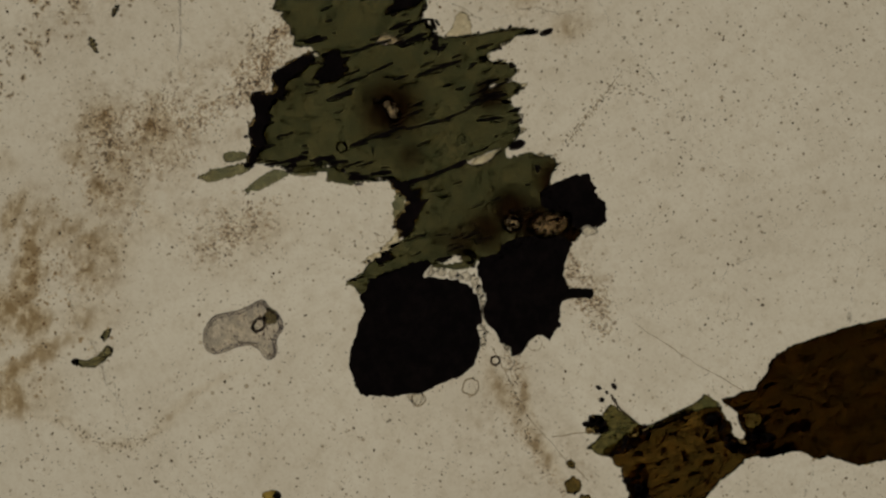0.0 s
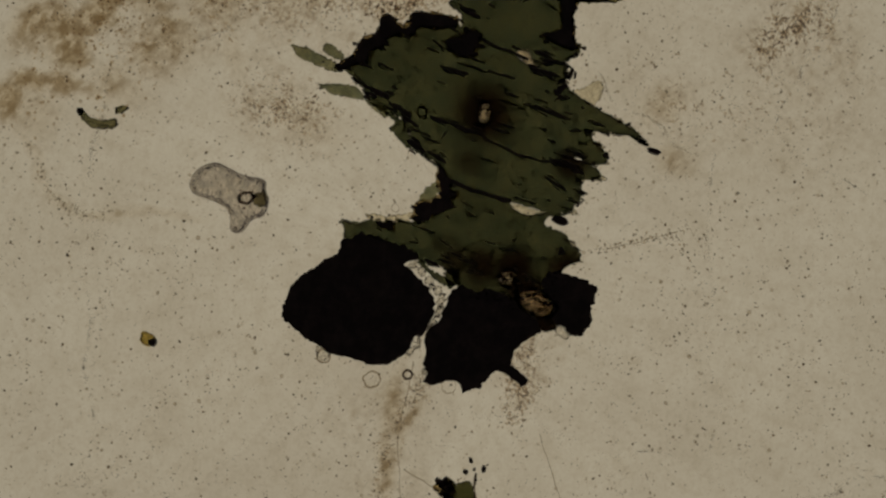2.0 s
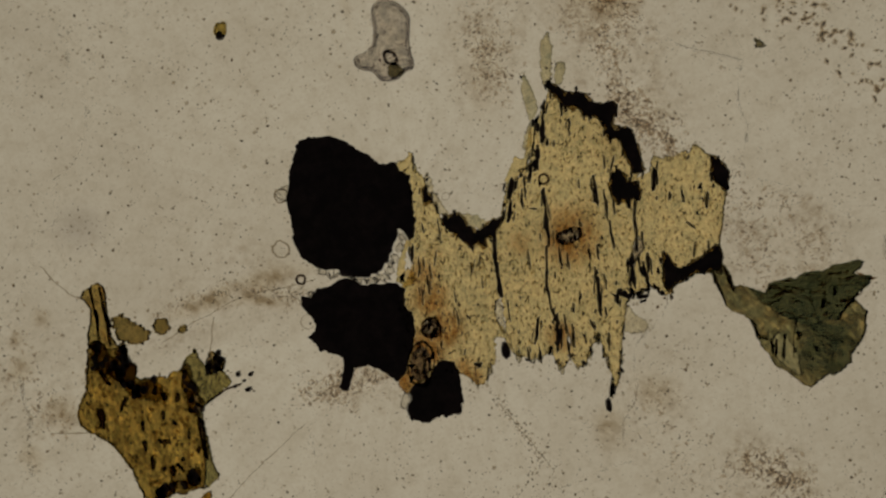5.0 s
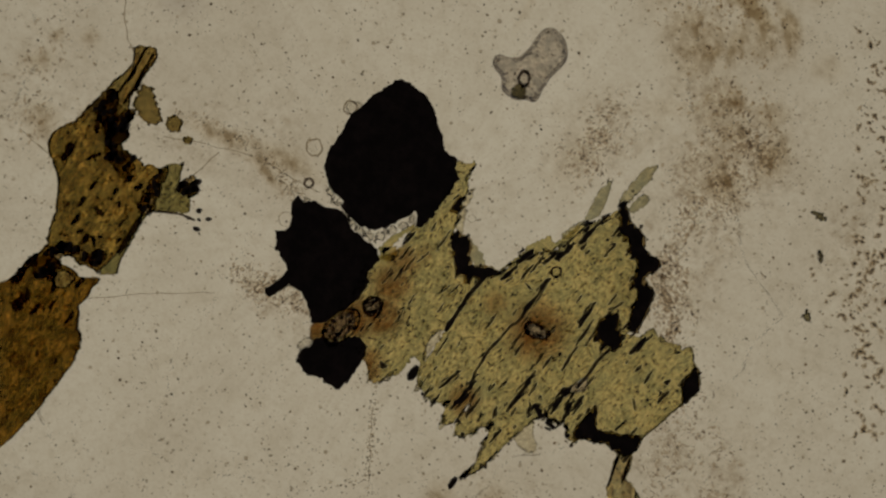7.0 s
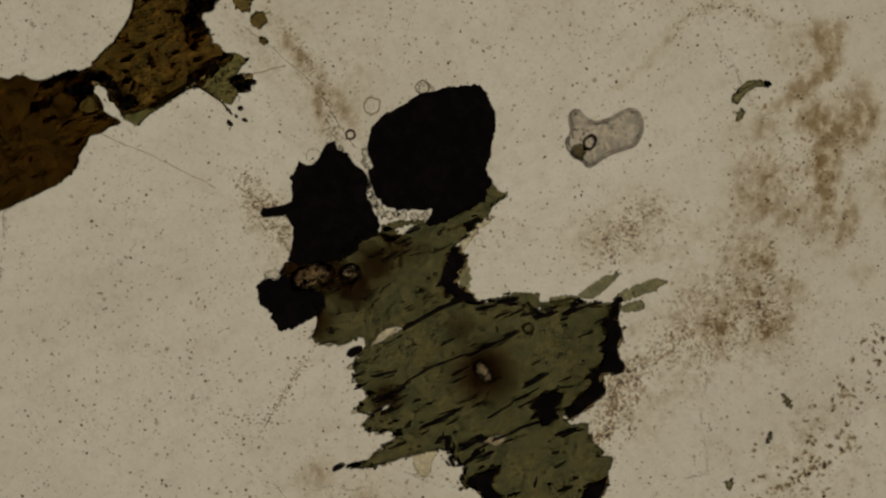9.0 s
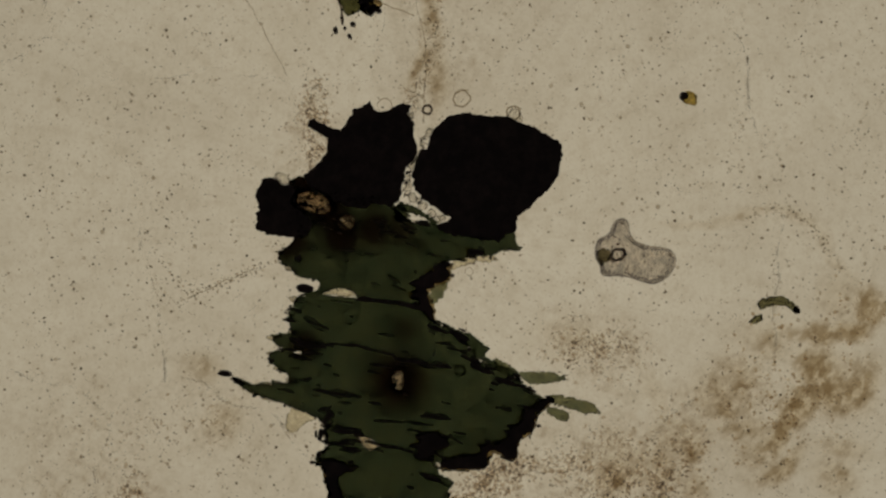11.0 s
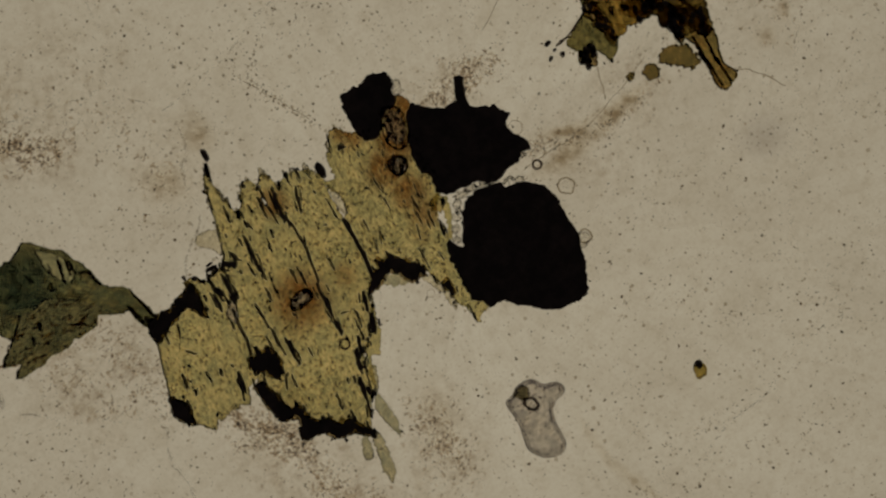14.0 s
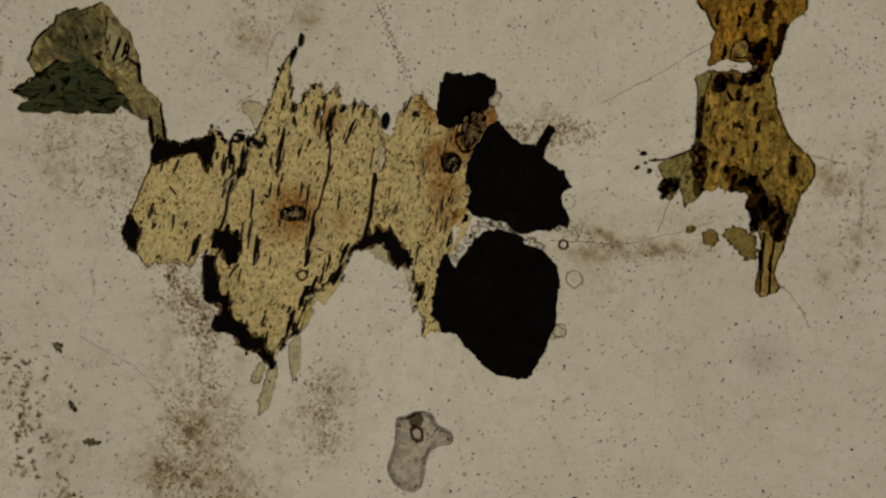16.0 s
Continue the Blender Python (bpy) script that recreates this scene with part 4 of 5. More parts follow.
GOLD_BLADES += [(310.5, 261.5, 14, 4, 85), (335, 256.5, 11.5, 3, 84), (350, 270, 16.5, 5, 79), (358.5, -9, 19, 3, -86), (370, -15.5, 19, 2.5, 84), (343, 238, 10.5, 4, -76), (353.5, 115.5, 13, 3, 81), (328, 110.5, 10.5, 3, 79), (306, 139.5, 10, 2.5, 79), (317.5, 121.5, 7.5, 3, -70)]
for i, (x, y, length, width, lean) in enumerate(GOLD_BLADES):
    part("cleavage_blade", plate(blade(x, y, length, width, lean, seed=70 + i), 18, THICK + 4.5, 0.4), SMOKY, upper_sheet if inside(x, y, GOLD_UPPER) else lower_sheet)

chlorite = thing("chlorite", "ragged green chlorite flake joined to the biotite corner", "chlorite")
# Green chlorite joined to the biotite's corner.
CHLORITE_BORDER = [(-350, 152), (-358.5, 171.5), (-372.5, 187), (-388.5, 203.5), (-404.5, 212.5), (-420.5, 210), (-436, 214.5), (-446, 206), (-460.5, 197)]
CHLORITE_HEAD = [(-386.5, 279.5), (-380.5, 276), (-375.5, 268.5), (-369.5, 261), (-363, 252.5), (-356, 247.5), (-352.5, 240), (-351, 230), (-345, 220.5), (-345, 214.5), (-342.5, 208), (-343, 199.5), (-342.5, 192), (-340.5, 187), (-333, 179), (-324.5, 173), (-319, 165), (-319.5, 157), (-316.5, 147.5), (-314, 133.5), (-312, 120.5), (-329, 118.5), (-332.5, 128), (-333, 139.5), (-333, 149), (-340.5, 146)]
CHLORITE_HEAD += CHLORITE_BORDER + [(-468, 210), (-470.5, 214.5), (-467, 220.5), (-465, 230), (-460.5, 238), (-452, 246), (-446, 251.5), (-439.5, 255.5), (-438, 263.5), (-430, 268.5), (-420.5, 271.5), (-414, 273.5), (-409.5, 270), (-403, 272.5), (-395, 275)]
LENS_RIM = [(-380, 263.5), (-370.5, 254.5), (-361.5, 243), (-356, 229), (-357, 215), (-368.5, 210), (-377.5, 222.5), (-382.5, 243)]
CHLORITE_FOOT = [(-465, 192), (-471.5, 189), (-481, 184.5), (-486, 176), (-471.5, 171.5), (-467, 167.5), (-476, 165), (-482, 159), (-477.5, 155), (-461.5, 155), (-446, 153.5), (-436, 157), (-423.5, 153.5), (-413.5, 153), (-404.5, 157.5), (-396.5, 153.5), (-385, 153.5), (-373.5, 153.5), (-369.5, 159), (-365, 162), (-356.5, 157)] + CHLORITE_BORDER
flake("chlorite_sheet", CHLORITE_HEAD, CHLORITE, chlorite, "green head and stalk", 1.6, seed=13, step=1.4, size=3.4, bevel=0.3, holes=[frayed(LENS_RIM, 1.4, 1.6, 3.0, 3.6)])
flake("chlorite_sheet", LENS_RIM, CHLORITE_LENS, chlorite, "pale streaked lens in the head", 1.4, seed=3.0, step=1.6, size=3.6, bevel=0.3)
flake("chlorite_sheet", CHLORITE_FOOT, CHLORITE_FAN, chlorite, "streaked green-brown fan", 1.6, seed=14, step=1.4, size=3.4, bevel=0.3)

# Thin pale splinters of mica.
SPLINTERS = [[(-218, -149.5), (-215.5, -140), (-208.5, -128), (-201, -127), (-201.5, -137), (-206, -149), (-213, -153)], [(-209.5, -188), (-203, -185), (-197, -178), (-192, -160.5), (-187.5, -141), (-188.5, -127.5), (-194, -130), (-200, -145), (-204.5, -157), (-208.5, -169.5), (-208, -178)], [(-229, 160), (-226, 166.5), (-218, 169), (-210, 166.5), (-203, 162.5), (-199, 159), (-203, 150), (-208, 139.5), (-213, 133.5), (-215.5, 142), (-219.5, 150), (-224.5, 153.5)]]
SPLINTERS += [[(-46, -21), (-39.5, -19), (-33, -25), (-29.5, -37.5), (-27, -53.5), (-28.5, -68), (-34, -73.5), (-37, -64), (-35.5, -53.5), (-39.5, -41), (-42, -30)], [(-171.5, -152), (-172.5, -142), (-174.5, -128), (-176, -118), (-176, -109.5), (-169, -100), (-163.5, -96.5), (-161, -108), (-161, -121), (-162, -133.5), (-166, -145.5)], [(-157, -71), (-150.5, -66.5), (-145.5, -71), (-150.5, -81), (-157, -91), (-163.5, -96.5), (-159.5, -83.5)]]
for i, corners in enumerate(SPLINTERS):
    flake("mica_splinter", corners, PALE_CHIP if i in (2, 3) else SPLINTER, None, "colourless frayed mica splinter with a dark outline" if i in (2, 3) else "thin pale greenish mica splinter in quartz", 2.2, 17, THICK + 1.6, corners[0][0], 1.2, 3.2, 0.8, category="mica splinter", group="mica splinters")

flake("mica_splinter", [(-84, 0.5), (-76, 5), (-66.5, 2), (-61, -4.5), (-58.5, -17), (-66.5, -16), (-74, -11), (-82.5, -5.5)], SPLINTER, None, "thin pale greenish mica splinter under a black rim", 3.2, 18, THICK + 1.2, 3.0, 1.6, 4.0, 0.5, category="mica splinter", group="mica splinters")

# The lobed apatite crystal.
apatite = flake("apatite", rounded([(-55, -197), (-51.5, -189.5), (-41, -189.5), (-31.5, -182.5), (-12, -185.5), (-5.5, -200.5), (4, -203.5), (11.5, -210), (12, -217.5), (7, -222.5), (-5.5, -222.5), (-14, -229), (-18.5, -238.5), (-21.5, -257.5), (-23, -268.5), (-31.5, -275.5), (-41, -275), (-53.5, -268.5), (-61, -257.5), (-64, -248), (-60, -235.5), (-55.5, -222.5), (-53.5, -210)]), APATITE, None, "lobed pale grey apatite crystal with dark outline", 0.8, 10, THICK + 6, 15, 2.0, 8.0, 4.2, category="crystal")
flake("apatite_inclusion", [(-41.5, -190), (-35.5, -185.5), (-27, -186), (-21.5, -192), (-24, -198.5), (-30.5, -201), (-37, -197)], STREAK, apatite, "dark ragged inclusion", 1.8, THICK - 2, THICK + 9, 4, 1.3, 3.0, 0.4)
x, y = (-29.5, -208.5)
part("apatite_inclusion", ring_wall(x, y, 6.0, 2.8, THICK - 2, THICK + 9, 6, 3.0, 1.35, 25), SMOKY, apatite, "dark ring-shaped inclusion")

scatter("brown_mote", needles([(-52.5, -194), (-9, -190.5), (-9, -222.5), (-23, -267), (-53.5, -266), (-60, -251.5), (-53.5, -222.5)], 70, 0), CLOUD, apatite, "fine brown motes", "", THICK + 7)

# Clear beads that fill the gap between ore and mica.
for (x, y, rx, ry, turn) in [(47, 28.5, 7, 4, 0), (59.5, 28.5, 5.5, 4, 20), (71.5, 23.5, 6.5, 3, -20), (37, 22.5, 5, 4.5, 0), (28, 11, 5.5, 4.5, 50), (19, 0.5, 5, 4, 40), (13, -9.5, 4, 4.5, 0), (34.5, 14.5, 4, 3, 0), (81.5, 20, 4, 2.5, 0), (99.5, 10, 5.5, 4, -15), (111, 3, 5, 3, -30), (127.5, 25, 4.5, 4, 0)]:
    part("clear_bead", plate(frayed([tuple(p) for p in oval(x, y, rx * 1.25, ry * 1.2, turn, 8)], 4.5, 1.4, x, 3.5), 16, THICK + 2.4, 0.8), BEAD, None, "tiny clear bead with dark outline beside ore", "crystal", "clear beads")

# Zircons with dark rims.
for (x, y, rx, ry, turn) in ZIRCONS:
    zircon = part("zircon", pebble(x, y, rx * 1.05, ry * 1.05, turn, 12, THICK + 3.6, 0.2, x, 6, 24), ZIRCON if ry < 15 else ZIRCON_BROWN, None, "bright rounded zircon crystal set in brown mica halo" if ry < 15 else "cloudy brownish oval zircon crystal between ore grains", "zircon", "zircons")
    part("rim", ring_wall(x, y, rx * 1.25, 2.8 if ry < 15 else 1.8, THICK - 6, THICK + 5, 8, x, ry / rx, turn), SMOKY, zircon, "dark smoky rim")
    for k in range(3):
        line = [tuple(p) for p in oval(x + (k - 1) * rx * 0.3, y, rx * (0.35 + 0.15 * k), ry * 0.6, turn, 12)[k * 2:k * 2 + 6]]
        part("flaw", crack(line, 1.2, THICK, THICK + 4.4, 1.5, k + x), SMOKY, zircon)
    for k in range(10 if ry < 15 else 24):
        a, far = k * 0.7 + x, 0.5 + 0.75 * abs(math.sin(k * 2.3 + y))
        u, v = math.cos(a) * rx * far, math.sin(a) * ry * far
        c, s = math.cos(radians(turn)), math.sin(radians(turn))
        size = 1.6 + 2.2 * abs(math.sin(k * 1.7 + x))
        loop = [tuple(p) for p in oval(x + u * c - v * s, y + u * s + v * c, size, size * 0.6, k * 50, 8)]
        part("dark_speck", plate(frayed(loop, 1.2, 1.0, k + x, 2.5), THICK - 2, THICK + 5.4, 0.3), SMOKY, zircon)
for (x, y, rx, wall) in [(148.5, -34, 9.5, 1.5), (136, 5, 5, 2.5), (-159, -29.5, 5.5, 2.5), (131.5, -92, 7.5, 1.5), (333, 226.5, 7.5, 0.5), (141, 53, 8.5, 0.5), (-47, -41, 4.5, 0.5)]:
    part("clear_crystal", ring_wall(x, y, rx, wall, THICK - 4, THICK + 4, 6, x), SMOKY if wall > 2 else HAIRLINE, None, "tiny clear crystal with a thin dark outline", "crystal", "tiny clear crystals")

# Single small grains.
x, y = (-160.5, 236.5)
part("dark_grain", pebble(x, y, 4, 8, -10, 10, THICK + 5, 0.3, 8), ORE, None, "small dark brown grain at a mica tip", "mineral grain")
x, y = (146.5, -292)
yellow = part("yellow_grain", pebble(x, y, 7, 11, -25, 12, THICK + 5, 0.3, 9), YELLOW, None, "small yellow grain with a black bead in quartz", "mineral grain")
part("ore_bead", pebble(x + 3, y + 6.5, 4.5, 5.5, 0, 12, THICK + 6, 0.3, 11), ORE, yellow, "tiny black bead")
crescent = flake("green_crescent", [(-88, -367), (-81.5, -371.5), (-78, -384.5), (-78.5, -397), (-83.5, -405.5), (-90, -412), (-97, -415), (-96, -408), (-90.5, -401), (-88, -390.5), (-89.5, -379), (-93, -371.5)], CRESCENT, None, "blurred olive crescent-shaped mica grain in quartz", 1.6, step=1.4, size=4.0, category="mica fragment")
part("dark_band", crack([(-83.5, -375.5), (-82.5, -387.5), (-85.5, -402)], 2.4, 18, THICK + 4.4, 1.0, 4.0), STREAK, crescent)
flake("pale_tuft", [(-107.5, -357.5), (-100, -364), (-98, -371.5), (-104, -372.5), (-109, -365)], CRESCENT, crescent, "pale olive tuft", 1.6, step=1.4, size=4.0)
for corners in ([(-387, -218.5), (-396.5, -222.5), (-405.5, -219), (-403, -214.5), (-395.5, -216)], [(-414.5, -184), (-419, -182), (-424, -174.5), (-421.5, -170.5), (-417, -176)], [(-430.5, -106.5), (-432, -118), (-437.5, -113), (-442.5, -106.5), (-436, -105.5)]):
    flake("dark_chip", corners, STREAK, None, "tiny dark angular chip in quartz", 2.8, 18, THICK + 4, corners[0][0], 1.0, 2.6, 0.3, category="mineral grain", group="dark chips")
x, y = (-94, -411.5)
part("ore_bead", pebble(x, y, 5, 3.5, 20, 12, THICK + 5, 0.4, 5), ORE, None, "small black ore bead in quartz", "ore grain")

for k, (x, y, size) in enumerate([(227, 108, 5.5), (219.5, 92, 4.5), (233.5, 88.5, 5), (245, 67.5, 4.5), (229, 97.5, 3), (240, 101.5, 2.5)]):
    part("ore_bead", plate(frayed([tuple(p) for p in oval(x, y, size * 0.7, size * 0.5, k * 37, 8)], 1.5, 1.2, x, 3.0), 16, THICK + 4.5, 0.3), ORE, brown, "ragged black ore bead")

# Cracks.
for i, line in enumerate(([(306, 31), (260.5, 17.5), (212.5, 7.5), (165.5, 7), (120, 9)], [(302.5, 233.5), (265.5, 211), (220.5, 185.5), (176, 163.5)], [(377, -37.5), (393, -50.5), (405.5, -69.5), (415, -90)], [(415, 106), (437.5, 99.5), (456.5, 95)], [(259, 61), (249.5, 39), (243, 20)], [(-76, 278), (-60, 243), (-41, 198.5)])):
    part("crack", crack(line, 1.0, THICK - 3, THICK + 1, 2.5, i), HAIRLINE, None, "hairline dark crack in quartz", "crack", "hairline cracks")

# Fluid inclusions and dust in the quartz.


def spots(count, zone=None, length=(1.5, 4.5), lean=None, round_=False):
    """Grains over the whole field, or gathered in an oval zone of x, y, half length, half width and angle."""
    rows = []
    while len(rows) < count:
        if zone:
            zx, zy, a, b, turn = zone
            r, w = math.sqrt(rng.uniform(0, 1)) * rng.uniform(0.75, 1.25), rng.uniform(0, 2 * math.pi)
            u, v = a * r * math.cos(w), b * r * math.sin(w)
            c, s = math.cos(radians(turn)), math.sin(radians(turn))
            x, y = zx + u * c - v * s, zy + u * s + v * c
            if noise.noise(Vector((x / 11, y / 11, 2.0))) + 0.6 * noise.noise(Vector((x / 35, y / 35, 5.0))) < rng.uniform(-0.35, 0.35):
                continue
        else:
            x, y = rng.uniform(-660, 660), rng.uniform(-660, 660)
        size = rng.uniform(*length) * rng.uniform(0.5, 1)
        angle = rng.uniform(0, math.pi) if lean is None else radians(lean) + rng.gauss(0, 0.5)
        rows.append((x, y, size, size * rng.uniform(0.5, 1.0) if round_ else size * rng.uniform(0.25, 0.6) if size < 5 else size * rng.uniform(0.2, 0.42), angle))
    return rows


scatter("faint_dust", spots(1900, length=(3, 7.5), round_=True), FAINT, None, "soft pale grey specks in quartz, out of focus", "dust", THICK + 0.5)


def strewn(count, size):
    """Grains over the whole field, gathered in bands and thin between them."""
    rows = []
    while len(rows) < count:
        x, y = rng.uniform(-660, 660), rng.uniform(-660, 660)
        if 0.5 * noise.noise(Vector((x / 90, y / 90, 4.0))) + 0.35 * noise.noise(Vector((x / 28, y / 28, 8.0))) < rng.uniform(-0.55, 0.35):
            continue
        length = size[0] + (size[1] - size[0]) * rng.random() ** 2.2
        rows.append((x, y, length, length * rng.uniform(0.4, 0.85), rng.uniform(0, math.pi)))
    return rows


scatter("inclusion_dust", strewn(8000, (1.5, 4.4)), FLUID, None, "scattered tiny dark fluid inclusions in quartz", "dust")
scatter("inclusion_dust", strewn(13000, (1.2, 2.8)), FAINT_FINE, None, "very fine grey dust in quartz", "dust")
scatter("inclusion_dust", strewn(1500, (2.6, 5.2)), SPECK, None, "scattered brown-black specks in quartz", "dust")


def drift(spine, count, size, lean=None, clump=16.0, bent=0.18):
    """Specks gathered along a band of x, y and half width, in clots; some are bent."""
    rows, reach = [], [(Vector(b[:2]) - Vector(a[:2])).length * (a[2] + b[2]) for a, b in zip(spine, spine[1:])]
    while len(rows) < count:
        k = rng.choices(range(len(reach)), reach)[0]
        f, w, r = rng.random(), rng.uniform(0, 2 * math.pi), math.sqrt(rng.random()) * rng.uniform(0.5, 1.65)
        (ax, ay, aw), (bx, by, bw) = spine[k], spine[k + 1]
        wide = aw + (bw - aw) * f
        x, y = ax + (bx - ax) * f + wide * r * math.cos(w), ay + (by - ay) * f + wide * r * math.sin(w)
        if noise.noise(Vector((x / clump, y / clump, 2.0))) + 0.6 * noise.noise(Vector((x / clump / 3, y / clump / 3, 5.0))) < rng.uniform(-0.8, 0.3):
            continue
        length = rng.uniform(*size) * rng.uniform(0.5, 1)
        angle = rng.uniform(0, math.pi) if lean is None else radians(lean) + rng.gauss(0, 0.45)
        rows.append((x, y, length, length * rng.uniform(0.28, 0.6), angle))
        if rng.random() < bent:
            turn = angle + rng.choice((-1, 1)) * rng.uniform(0.5, 1.3)
            rows.append((x + math.cos(angle) * length * 0.4 + math.cos(turn) * length * 0.3, y + math.sin(angle) * length * 0.4 + math.sin(turn) * length * 0.3, length * 0.7, length * 0.3, turn))
    return rows


# Dusty bands: spine, specks, their size.
BANDS = [
    ([(-311.5, -20.5, 10), (-303.5, -45.5, 20.5), (-282, -68, 21.5), (-270.5, -95, 16.5)], 480, (2.0, 6.0)),
    ([(-266, -96, 15.5), (-266, -141, 21.5), (-281, -184, 27), (-298.5, -229, 28), (-312.5, -257.5, 19)], 520, (2.0, 6.0)),
    ([(-290, -266.5, 21.5), (-259.5, -228.5, 25.5), (-230.5, -183, 19)], 170, (2.0, 5.5)),
    ([(-324.5, -254.5, 19), (-277, -261, 29.5), (-245, -283, 25.5)], 50, (3.0, 7.0)),
    ([(-286.5, -217.5, 23), (-299.5, -254, 28), (-252.5, -287.5, 27), (-217.5, -277.5, 19)], 40, (3.0, 7.5)),
    ([(-129, -210, 20.5), (-135.5, -170, 25.5), (-145.5, -135, 19)], 190, (2.2, 5.5)),
    ([(-449, 134.5, 25.5), (-410.5, 96.5, 38.5), (-359.5, 64.5, 32), (-353.5, 13.5, 25.5)], 260, (2.5, 6.0)),
    ([(-281.5, 340.5, 14), (-326.5, 357, 23), (-340, 401.5, 29.5)], 300, (3.0, 7.0)),
    ([(-266, 381, 38.5), (-212, 309, 38.5), (-213, 240.5, 25.5)], 130, (2.5, 5.5)),
    ([(-364, 97.5, 25.5), (-372, 145.5, 25.5), (-369.5, 177, 14)], 120, (2.5, 5.5)),
    ([(-137.5, -242, 32), (-149, -189, 35), (-114.5, -136.5, 25.5)], 120, (2.2, 5.5)),
    ([(74, 144, 14), (106, 125, 19), (138, 138, 19), (169.5, 122, 13)], 480, (2.0, 5.0)),
    ([(138, 26, 13), (176, 13.5, 15.5), (195, -5.5, 16.5), (252.5, -5.5, 7.5), (303.5, -2.5, 10)], 150, (2.0, 5.0)),
    ([(437.5, 96.5, 25.5), (476, 26, 32), (450.5, -37.5, 29.5)], 130, (2.5, 6.5)),
]
for band, count, size in BANDS:
    scatter("inclusion_cloud", drift(band, count * 6 // 5, (size[0] * 0.8, size[1] * 1.25)), CLOUD, None, "cloud of small dark specks in feldspar", "dust")
    scatter("haze_cloud", drift(band, count * 2 // 3, (size[1] * 0.8, size[1] * 1.7)), HAZE, None, "soft grey-brown blots in feldspar, out of focus", "dust", THICK - 1)


def trail(points, count, spread):
    """Specks strung along a healed crack."""
    rows = []
    for k in range(count):
        f = rng.uniform(0, len(points) - 1)
        a, b = Vector(points[int(f)]), Vector(points[int(f) + 1])
        p = a.lerp(b, f % 1) + Vector((rng.gauss(0, spread), rng.gauss(0, spread)))
        size = rng.uniform(1.5, 4.5)
        rows.append((p.x, p.y, size, size * rng.uniform(0.3, 0.7), rng.uniform(0, math.pi)))
    return rows


for line, count in (([(-42.5, 194.5), (-60, 240.5), (-64, 286.5), (-2, 325)], 90), ([(2, -341.5), (19, -376.5), (22.5, -404), (-1.5, -427), (-25, -443)], 60), ([(-97.5, 298), (-72, 279), (-59.5, 234), (-34.5, 183)], 80), ([(9.5, -347), (23, -397), (2, -429.5), (-23, -448.5), (-54.5, -467)], 60), ([(173.5, -348), (104, -341.5), (34.5, -329.5)], 45), ([(149, 15.5), (187.5, 2.5), (219, -7), (251, -4.5)], 80), ([(245, -4.5), (161, 21.5), (132.5, 21.5)], 60), ([(-32.5, 189), (-55.5, 234.5), (-78, 287.5)], 70), ([(52.5, -349), (129, -347.5)], 30)):
    scatter("speck_trail", trail(line, count * 2 // 3, 3.5), FLUID, None, "string of dark specks along a healed crack in quartz", "dust")
DASHES = [([(-356.5, -435, 15.5), (-388, -379, 18), (-422, -303.5, 19), (-450.5, -232, 25.5), (-481.5, -162, 29.5), (-507, -96.5, 25.5), (-561, -31, 25.5)], 230), ([(-484, -127, 25.5), (-452, -159, 29.5), (-477.5, -222.5, 29.5), (-461.5, -280, 32)], 70)]
for band, count in DASHES:
    dashes = drift(band, count, (4.0, 11.0), None, 18.0, 0.3)
    scatter("dash_cloud", dashes, DARK, None, "cloud of dark dashes in feldspar", "dust")
    scatter("dash_haze", [(x, y, length * 1.5, width * 2.2, angle) for x, y, length, width, angle in dashes], HAZE, None, "soft brown shade round dark dashes in feldspar", "dust", THICK - 2)
RUSTY = [(-213, -360.5, 64, 57.5, 60), (-167.5, -437, 38.5, 57.5, 0), (-252.5, -287.5, 57.5, 38.5, 20), (-115, -473.5, 51, 38.5, 20), (-130.5, -370, 44.5, 38.5, 20)] + [(-207.5, -408, 70, 38.5, 50), (-254, -273, 57.5, 38.5, 20)]
for zone in RUSTY:
    scatter("rust_cloud", spots(int(zone[2] * zone[3] * 0.03), zone, (3, 7), None, True), RUST, None, "brown cloudy alteration dust in feldspar", "dust")


# Needles in the mica.
WHOLE = WEST_RIM + NORTH_RIM + SEAM_EAST[:1] + EAST_RIM + SOUTH_RIM
scatter("needle_dust", needles(WHOLE, 2200, CLEAVAGE - 4) + needles(EAST_RIM, 260, CLEAVAGE - 10), NEEDLE, biotite, "fine dark needles along the cleavage", "", THICK + 4)
scatter("brown_mote", [(x, y, size, width * 2.0, angle) for x, y, size, width, angle in needles(GOLD_LOWER, 200, GOLD_CLEAVAGE) + needles(GOLD_UPPER, 420, GOLD_CLEAVAGE)], MOTE, brown, "dark brown motes", "", THICK + 3.6)
scatter("needle_dust", needles(GOLD_LOWER, 300, GOLD_CLEAVAGE) + needles(GOLD_UPPER, 480, GOLD_CLEAVAGE), NEEDLE, brown, "fine dark needles along the cleavage", "", THICK + 4)

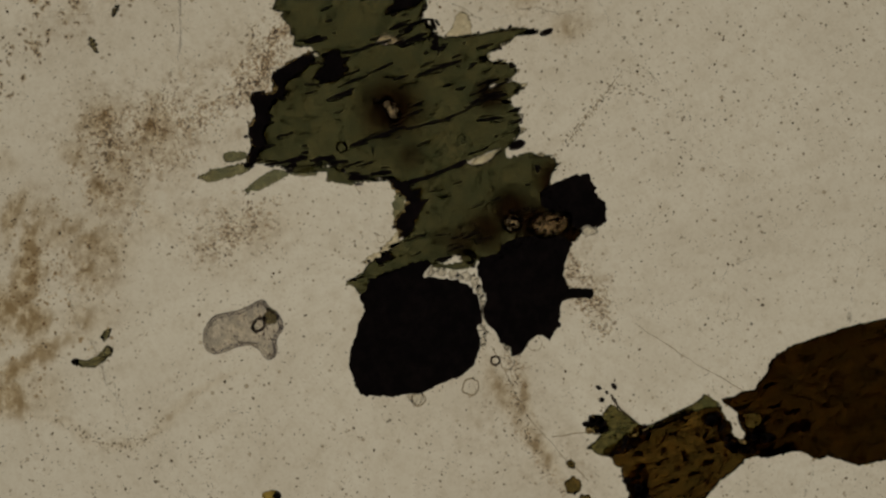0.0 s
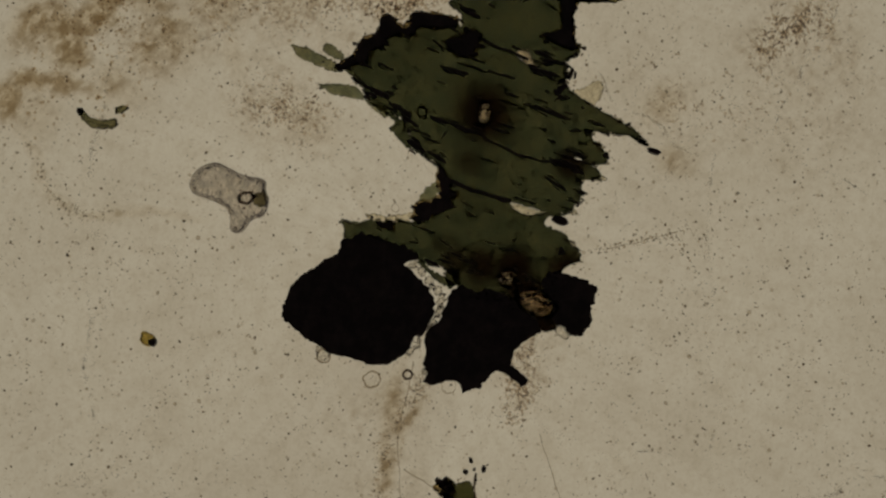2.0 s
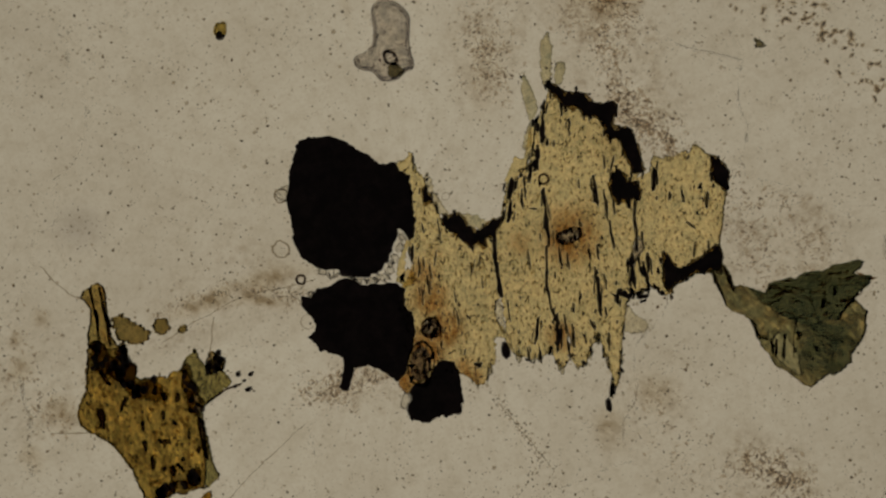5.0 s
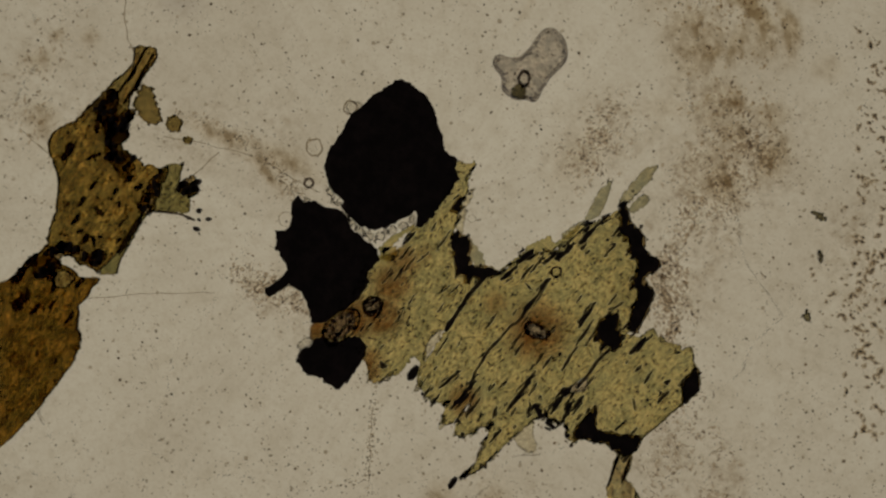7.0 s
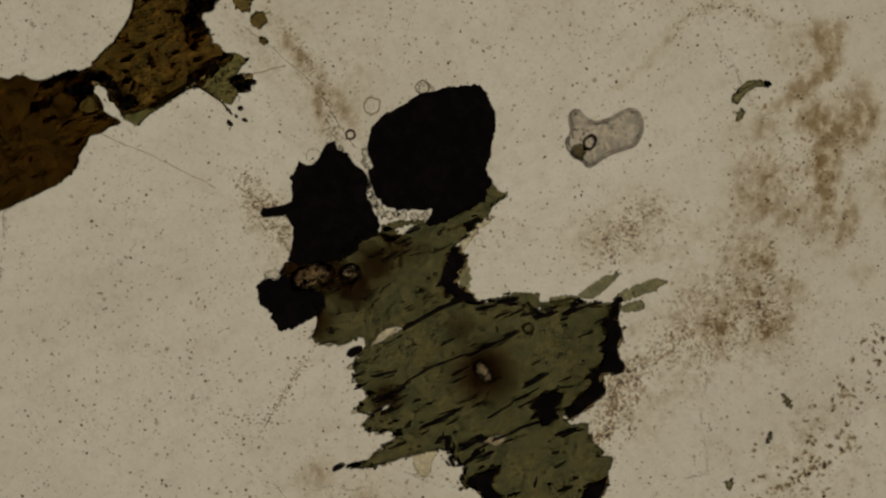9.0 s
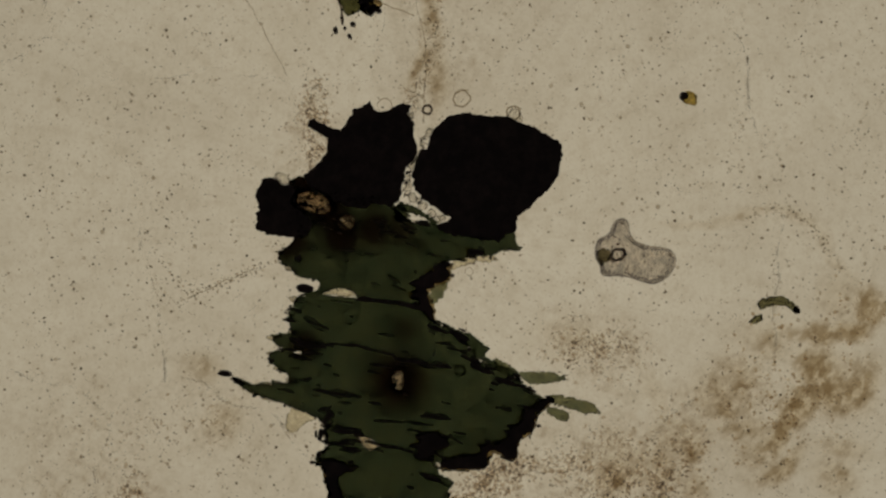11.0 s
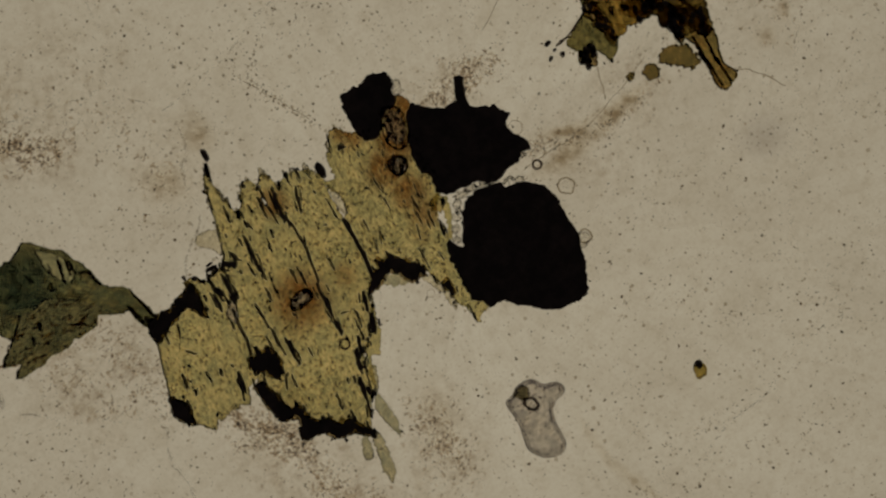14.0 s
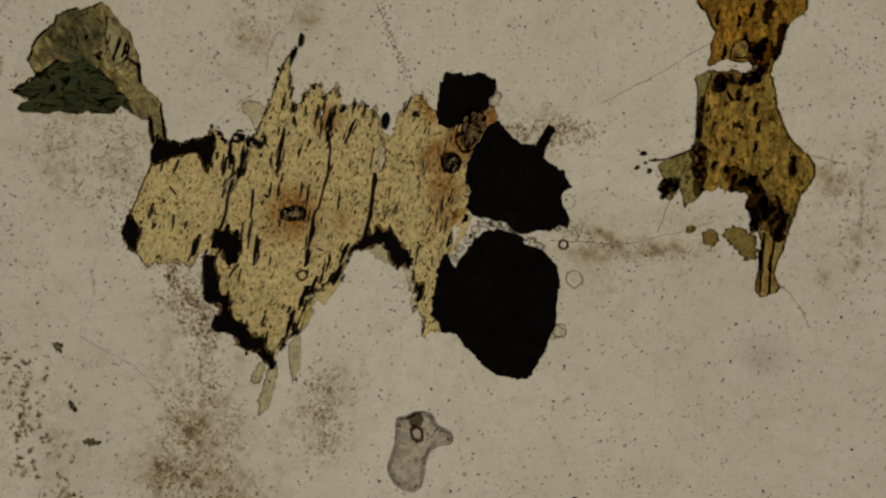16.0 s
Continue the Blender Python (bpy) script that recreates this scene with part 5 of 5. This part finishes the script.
LOBE_RIM = [(283, 111.5), (252.5, 97.5), (254, 67.5), (268.5, 74), (275, 55), (291, 65.5)]
scatter("needle_dust", needles(LOBE_RIM, 90, 70), NEEDLE, brown, "fine dark specks on the green lobe", "", THICK + 4)
scatter("brown_mote", [(x, y, size * 2.2, width * 1.9, angle) for x, y, size, width, angle in needles(CHLORITE_FOOT, 90, -14)], BROWN, chlorite, "brown streaks along the fan", "", THICK + 3.8)
CHLORITE_RIM = [(-461.5, 224), (-436, 262), (-385, 275), (-353.5, 233.5), (-340.5, 185.5), (-372.5, 160), (-471.5, 176)]
scatter("needle_dust", needles(CHLORITE_RIM, 130, 60), NEEDLE, chlorite, "fine dark specks", "", THICK + 4)
for k, line in enumerate(([(-375.5, 243), (-382, 217.5), (-391.5, 199.5)], [(-363, 236.5), (-372.5, 214.5)], [(-354.5, 227), (-361, 211)])):
    part("cleavage_crack", crack(line, 1.2, THICK, THICK + 4, 1.5, 30 + k), NEEDLE, chlorite)

for k, (x, y, length, width, lean) in enumerate([(-329.5, 136, 29, 4, -82), (-317, 142.5, 42, 2.5, -83), (-349, 210, 13.5, 5.5, -37), (-343.5, 197, 18, 4, -82), (-389, 220.5, 8.5, 5.5, 27), (-389.5, 216, 4.5, 4, 34), (-403.5, 239, 8, 3, -76), (-371.5, 220.5, 13.5, 2, 71), (-360.5, 225.5, 16.5, 2, 74), (-356.5, 225, 11, 2, 69), (-367, 233.5, 13.5, 2, 71), (-441.5, 181, 10.5, 3, 65), (-425.5, 190.5, 10.5, 2.5, 65)]):
    part("dark_streak", plate(blade(x, y, length, width * 0.8, lean, seed=k), 18, THICK + 4.5, 0.3), STREAK if k > 1 else SMOKY, chlorite)

# Ore crumbs along the frayed edges.
for rim, count in ((NORTH_RIM, 14), (SOUTH_RIM[:18], 20), (EAST_RIM[-14:], 6), (WEST_RIM[-10:], 10)):
    for k in range(count):
        f = chips.uniform(0, len(rim) - 1.01)
        p = Vector(rim[int(f)]).lerp(Vector(rim[int(f) + 1]), f % 1)
        size = chips.uniform(1.2, 3.2)
        loop = [tuple(q) for q in oval(p.x + chips.uniform(-3, 3), p.y + chips.uniform(-3, 3), size, size * chips.uniform(0.4, 0.9), chips.uniform(50, 110), 8)]
        part("crumb", plate(frayed(loop, 1.0, 1.0, p.x, 2.0), 18, THICK + 4.4, 0.2), ORE if k % 2 else SMOKY, sheet_at(p.x, p.y))

# Pale teeth of thin mica that stick out along the cleavage.
for rim, count in ((NORTH_RIM, 34), (EAST_RIM[6:16], 8), (WEST_RIM[-10:], 10), (EAST_RIM[-16:-6], 8), (SOUTH_RIM[:16], 14)):
    for k in range(count):
        f = chips.uniform(0, len(rim) - 1.01)
        p = Vector(rim[int(f)]).lerp(Vector(rim[int(f) + 1]), f % 1)
        part("pale_tooth", plate(blade(p.x, p.y, chips.uniform(6, 15), chips.uniform(1.8, 4.2), CLEAVAGE + chips.uniform(-14, 8), seed=k + p.x), 18, THICK + chips.uniform(0.5, 2.0), 0.4), PALE_CHIP if k % 3 else SPLINTER, biotite)

# Many small blades between the large ones.
for k, (x, y, size, width, angle) in enumerate(needles(WHOLE, 80, CLEAVAGE - 2)):
    part("cleavage_blade", plate(blade(x, y, size * 2.0, width * 1.0, math.degrees(angle) * 0.3 + (CLEAVAGE - 2) * 0.7, seed=x), 16, THICK + 4.5, 0.3), ORE if k % 3 else SMOKY, sheet_at(x, y))

# ---- turning of the stage: seconds, x, y and degrees ----
TURNS = [
    (0, -11.3, -9.7, -60.87),
    (0.5, -15.4, -9.7, -75.05),
    (1, -18.5, -8.7, -84.94),
    (1.5, -20.8, -7.9, -93.69),
    (2, -21.6, -7.0, -99.85),
    (2.5, -23.2, -5.9, -106.20),
    (3, -24.6, -5.7, -112.91),
    (3.5, -26.6, -3.6, -122.82),
    (4, -29.2, -0.6, -137.20),
    (4.2, -29.4, 1.0, -142.42),
    (4.62, -30.6, 4.3, -153.99),
    (5.04, -31.1, 7.5, -165.05),
    (5.46, -31.0, 10.4, -175.43),
    (5.88, -30.6, 13.0, -184.93),
    (6.3, -29.9, 15.1, -193.36),
    (6.5, -28.9, 16.2, -198.23),
    (7, -27.6, 18.5, -206.41),
    (7.5, -25.8, 18.8, -211.23),
    (8, -24.7, 19.8, -216.33),
    (8.2, -23.9, 20.0, -220.70),
    (8.62, -22.5, 21.1, -227.16),
    (9.04, -20.7, 21.9, -234.78),
    (9.46, -18.8, 22.3, -242.92),
    (9.88, -16.9, 22.4, -250.97),
    (10.3, -15.1, 22.3, -258.29),
    (10.5, -13.7, 22.0, -262.37),
    (11, -11.7, 21.4, -269.55),
    (11.5, -9.1, 20.4, -277.98),
    (12, -7.1, 18.9, -288.57),
    (12.5, -4.7, 17.1, -298.69),
    (13, -2.8, 15.8, -306.29),
    (13.5, -1.9, 14.4, -312.82),
    (14, -0.3, 10.9, -323.64),
    (14.5, 0.5, 8.7, -330.49),
    (15, 1.1, 5.7, -338.66),
    (15.5, 1.1, 2.7, -348.83),
    (16, 0.0, 0.0, -360.00),
]


def motions():
    rows = [(t, pose(x * UM, y * UM, 0, 0, 0, a)) for t, x, y, a in TURNS]
    for ob in MOVED:
        walk(ob, rows)


motions()
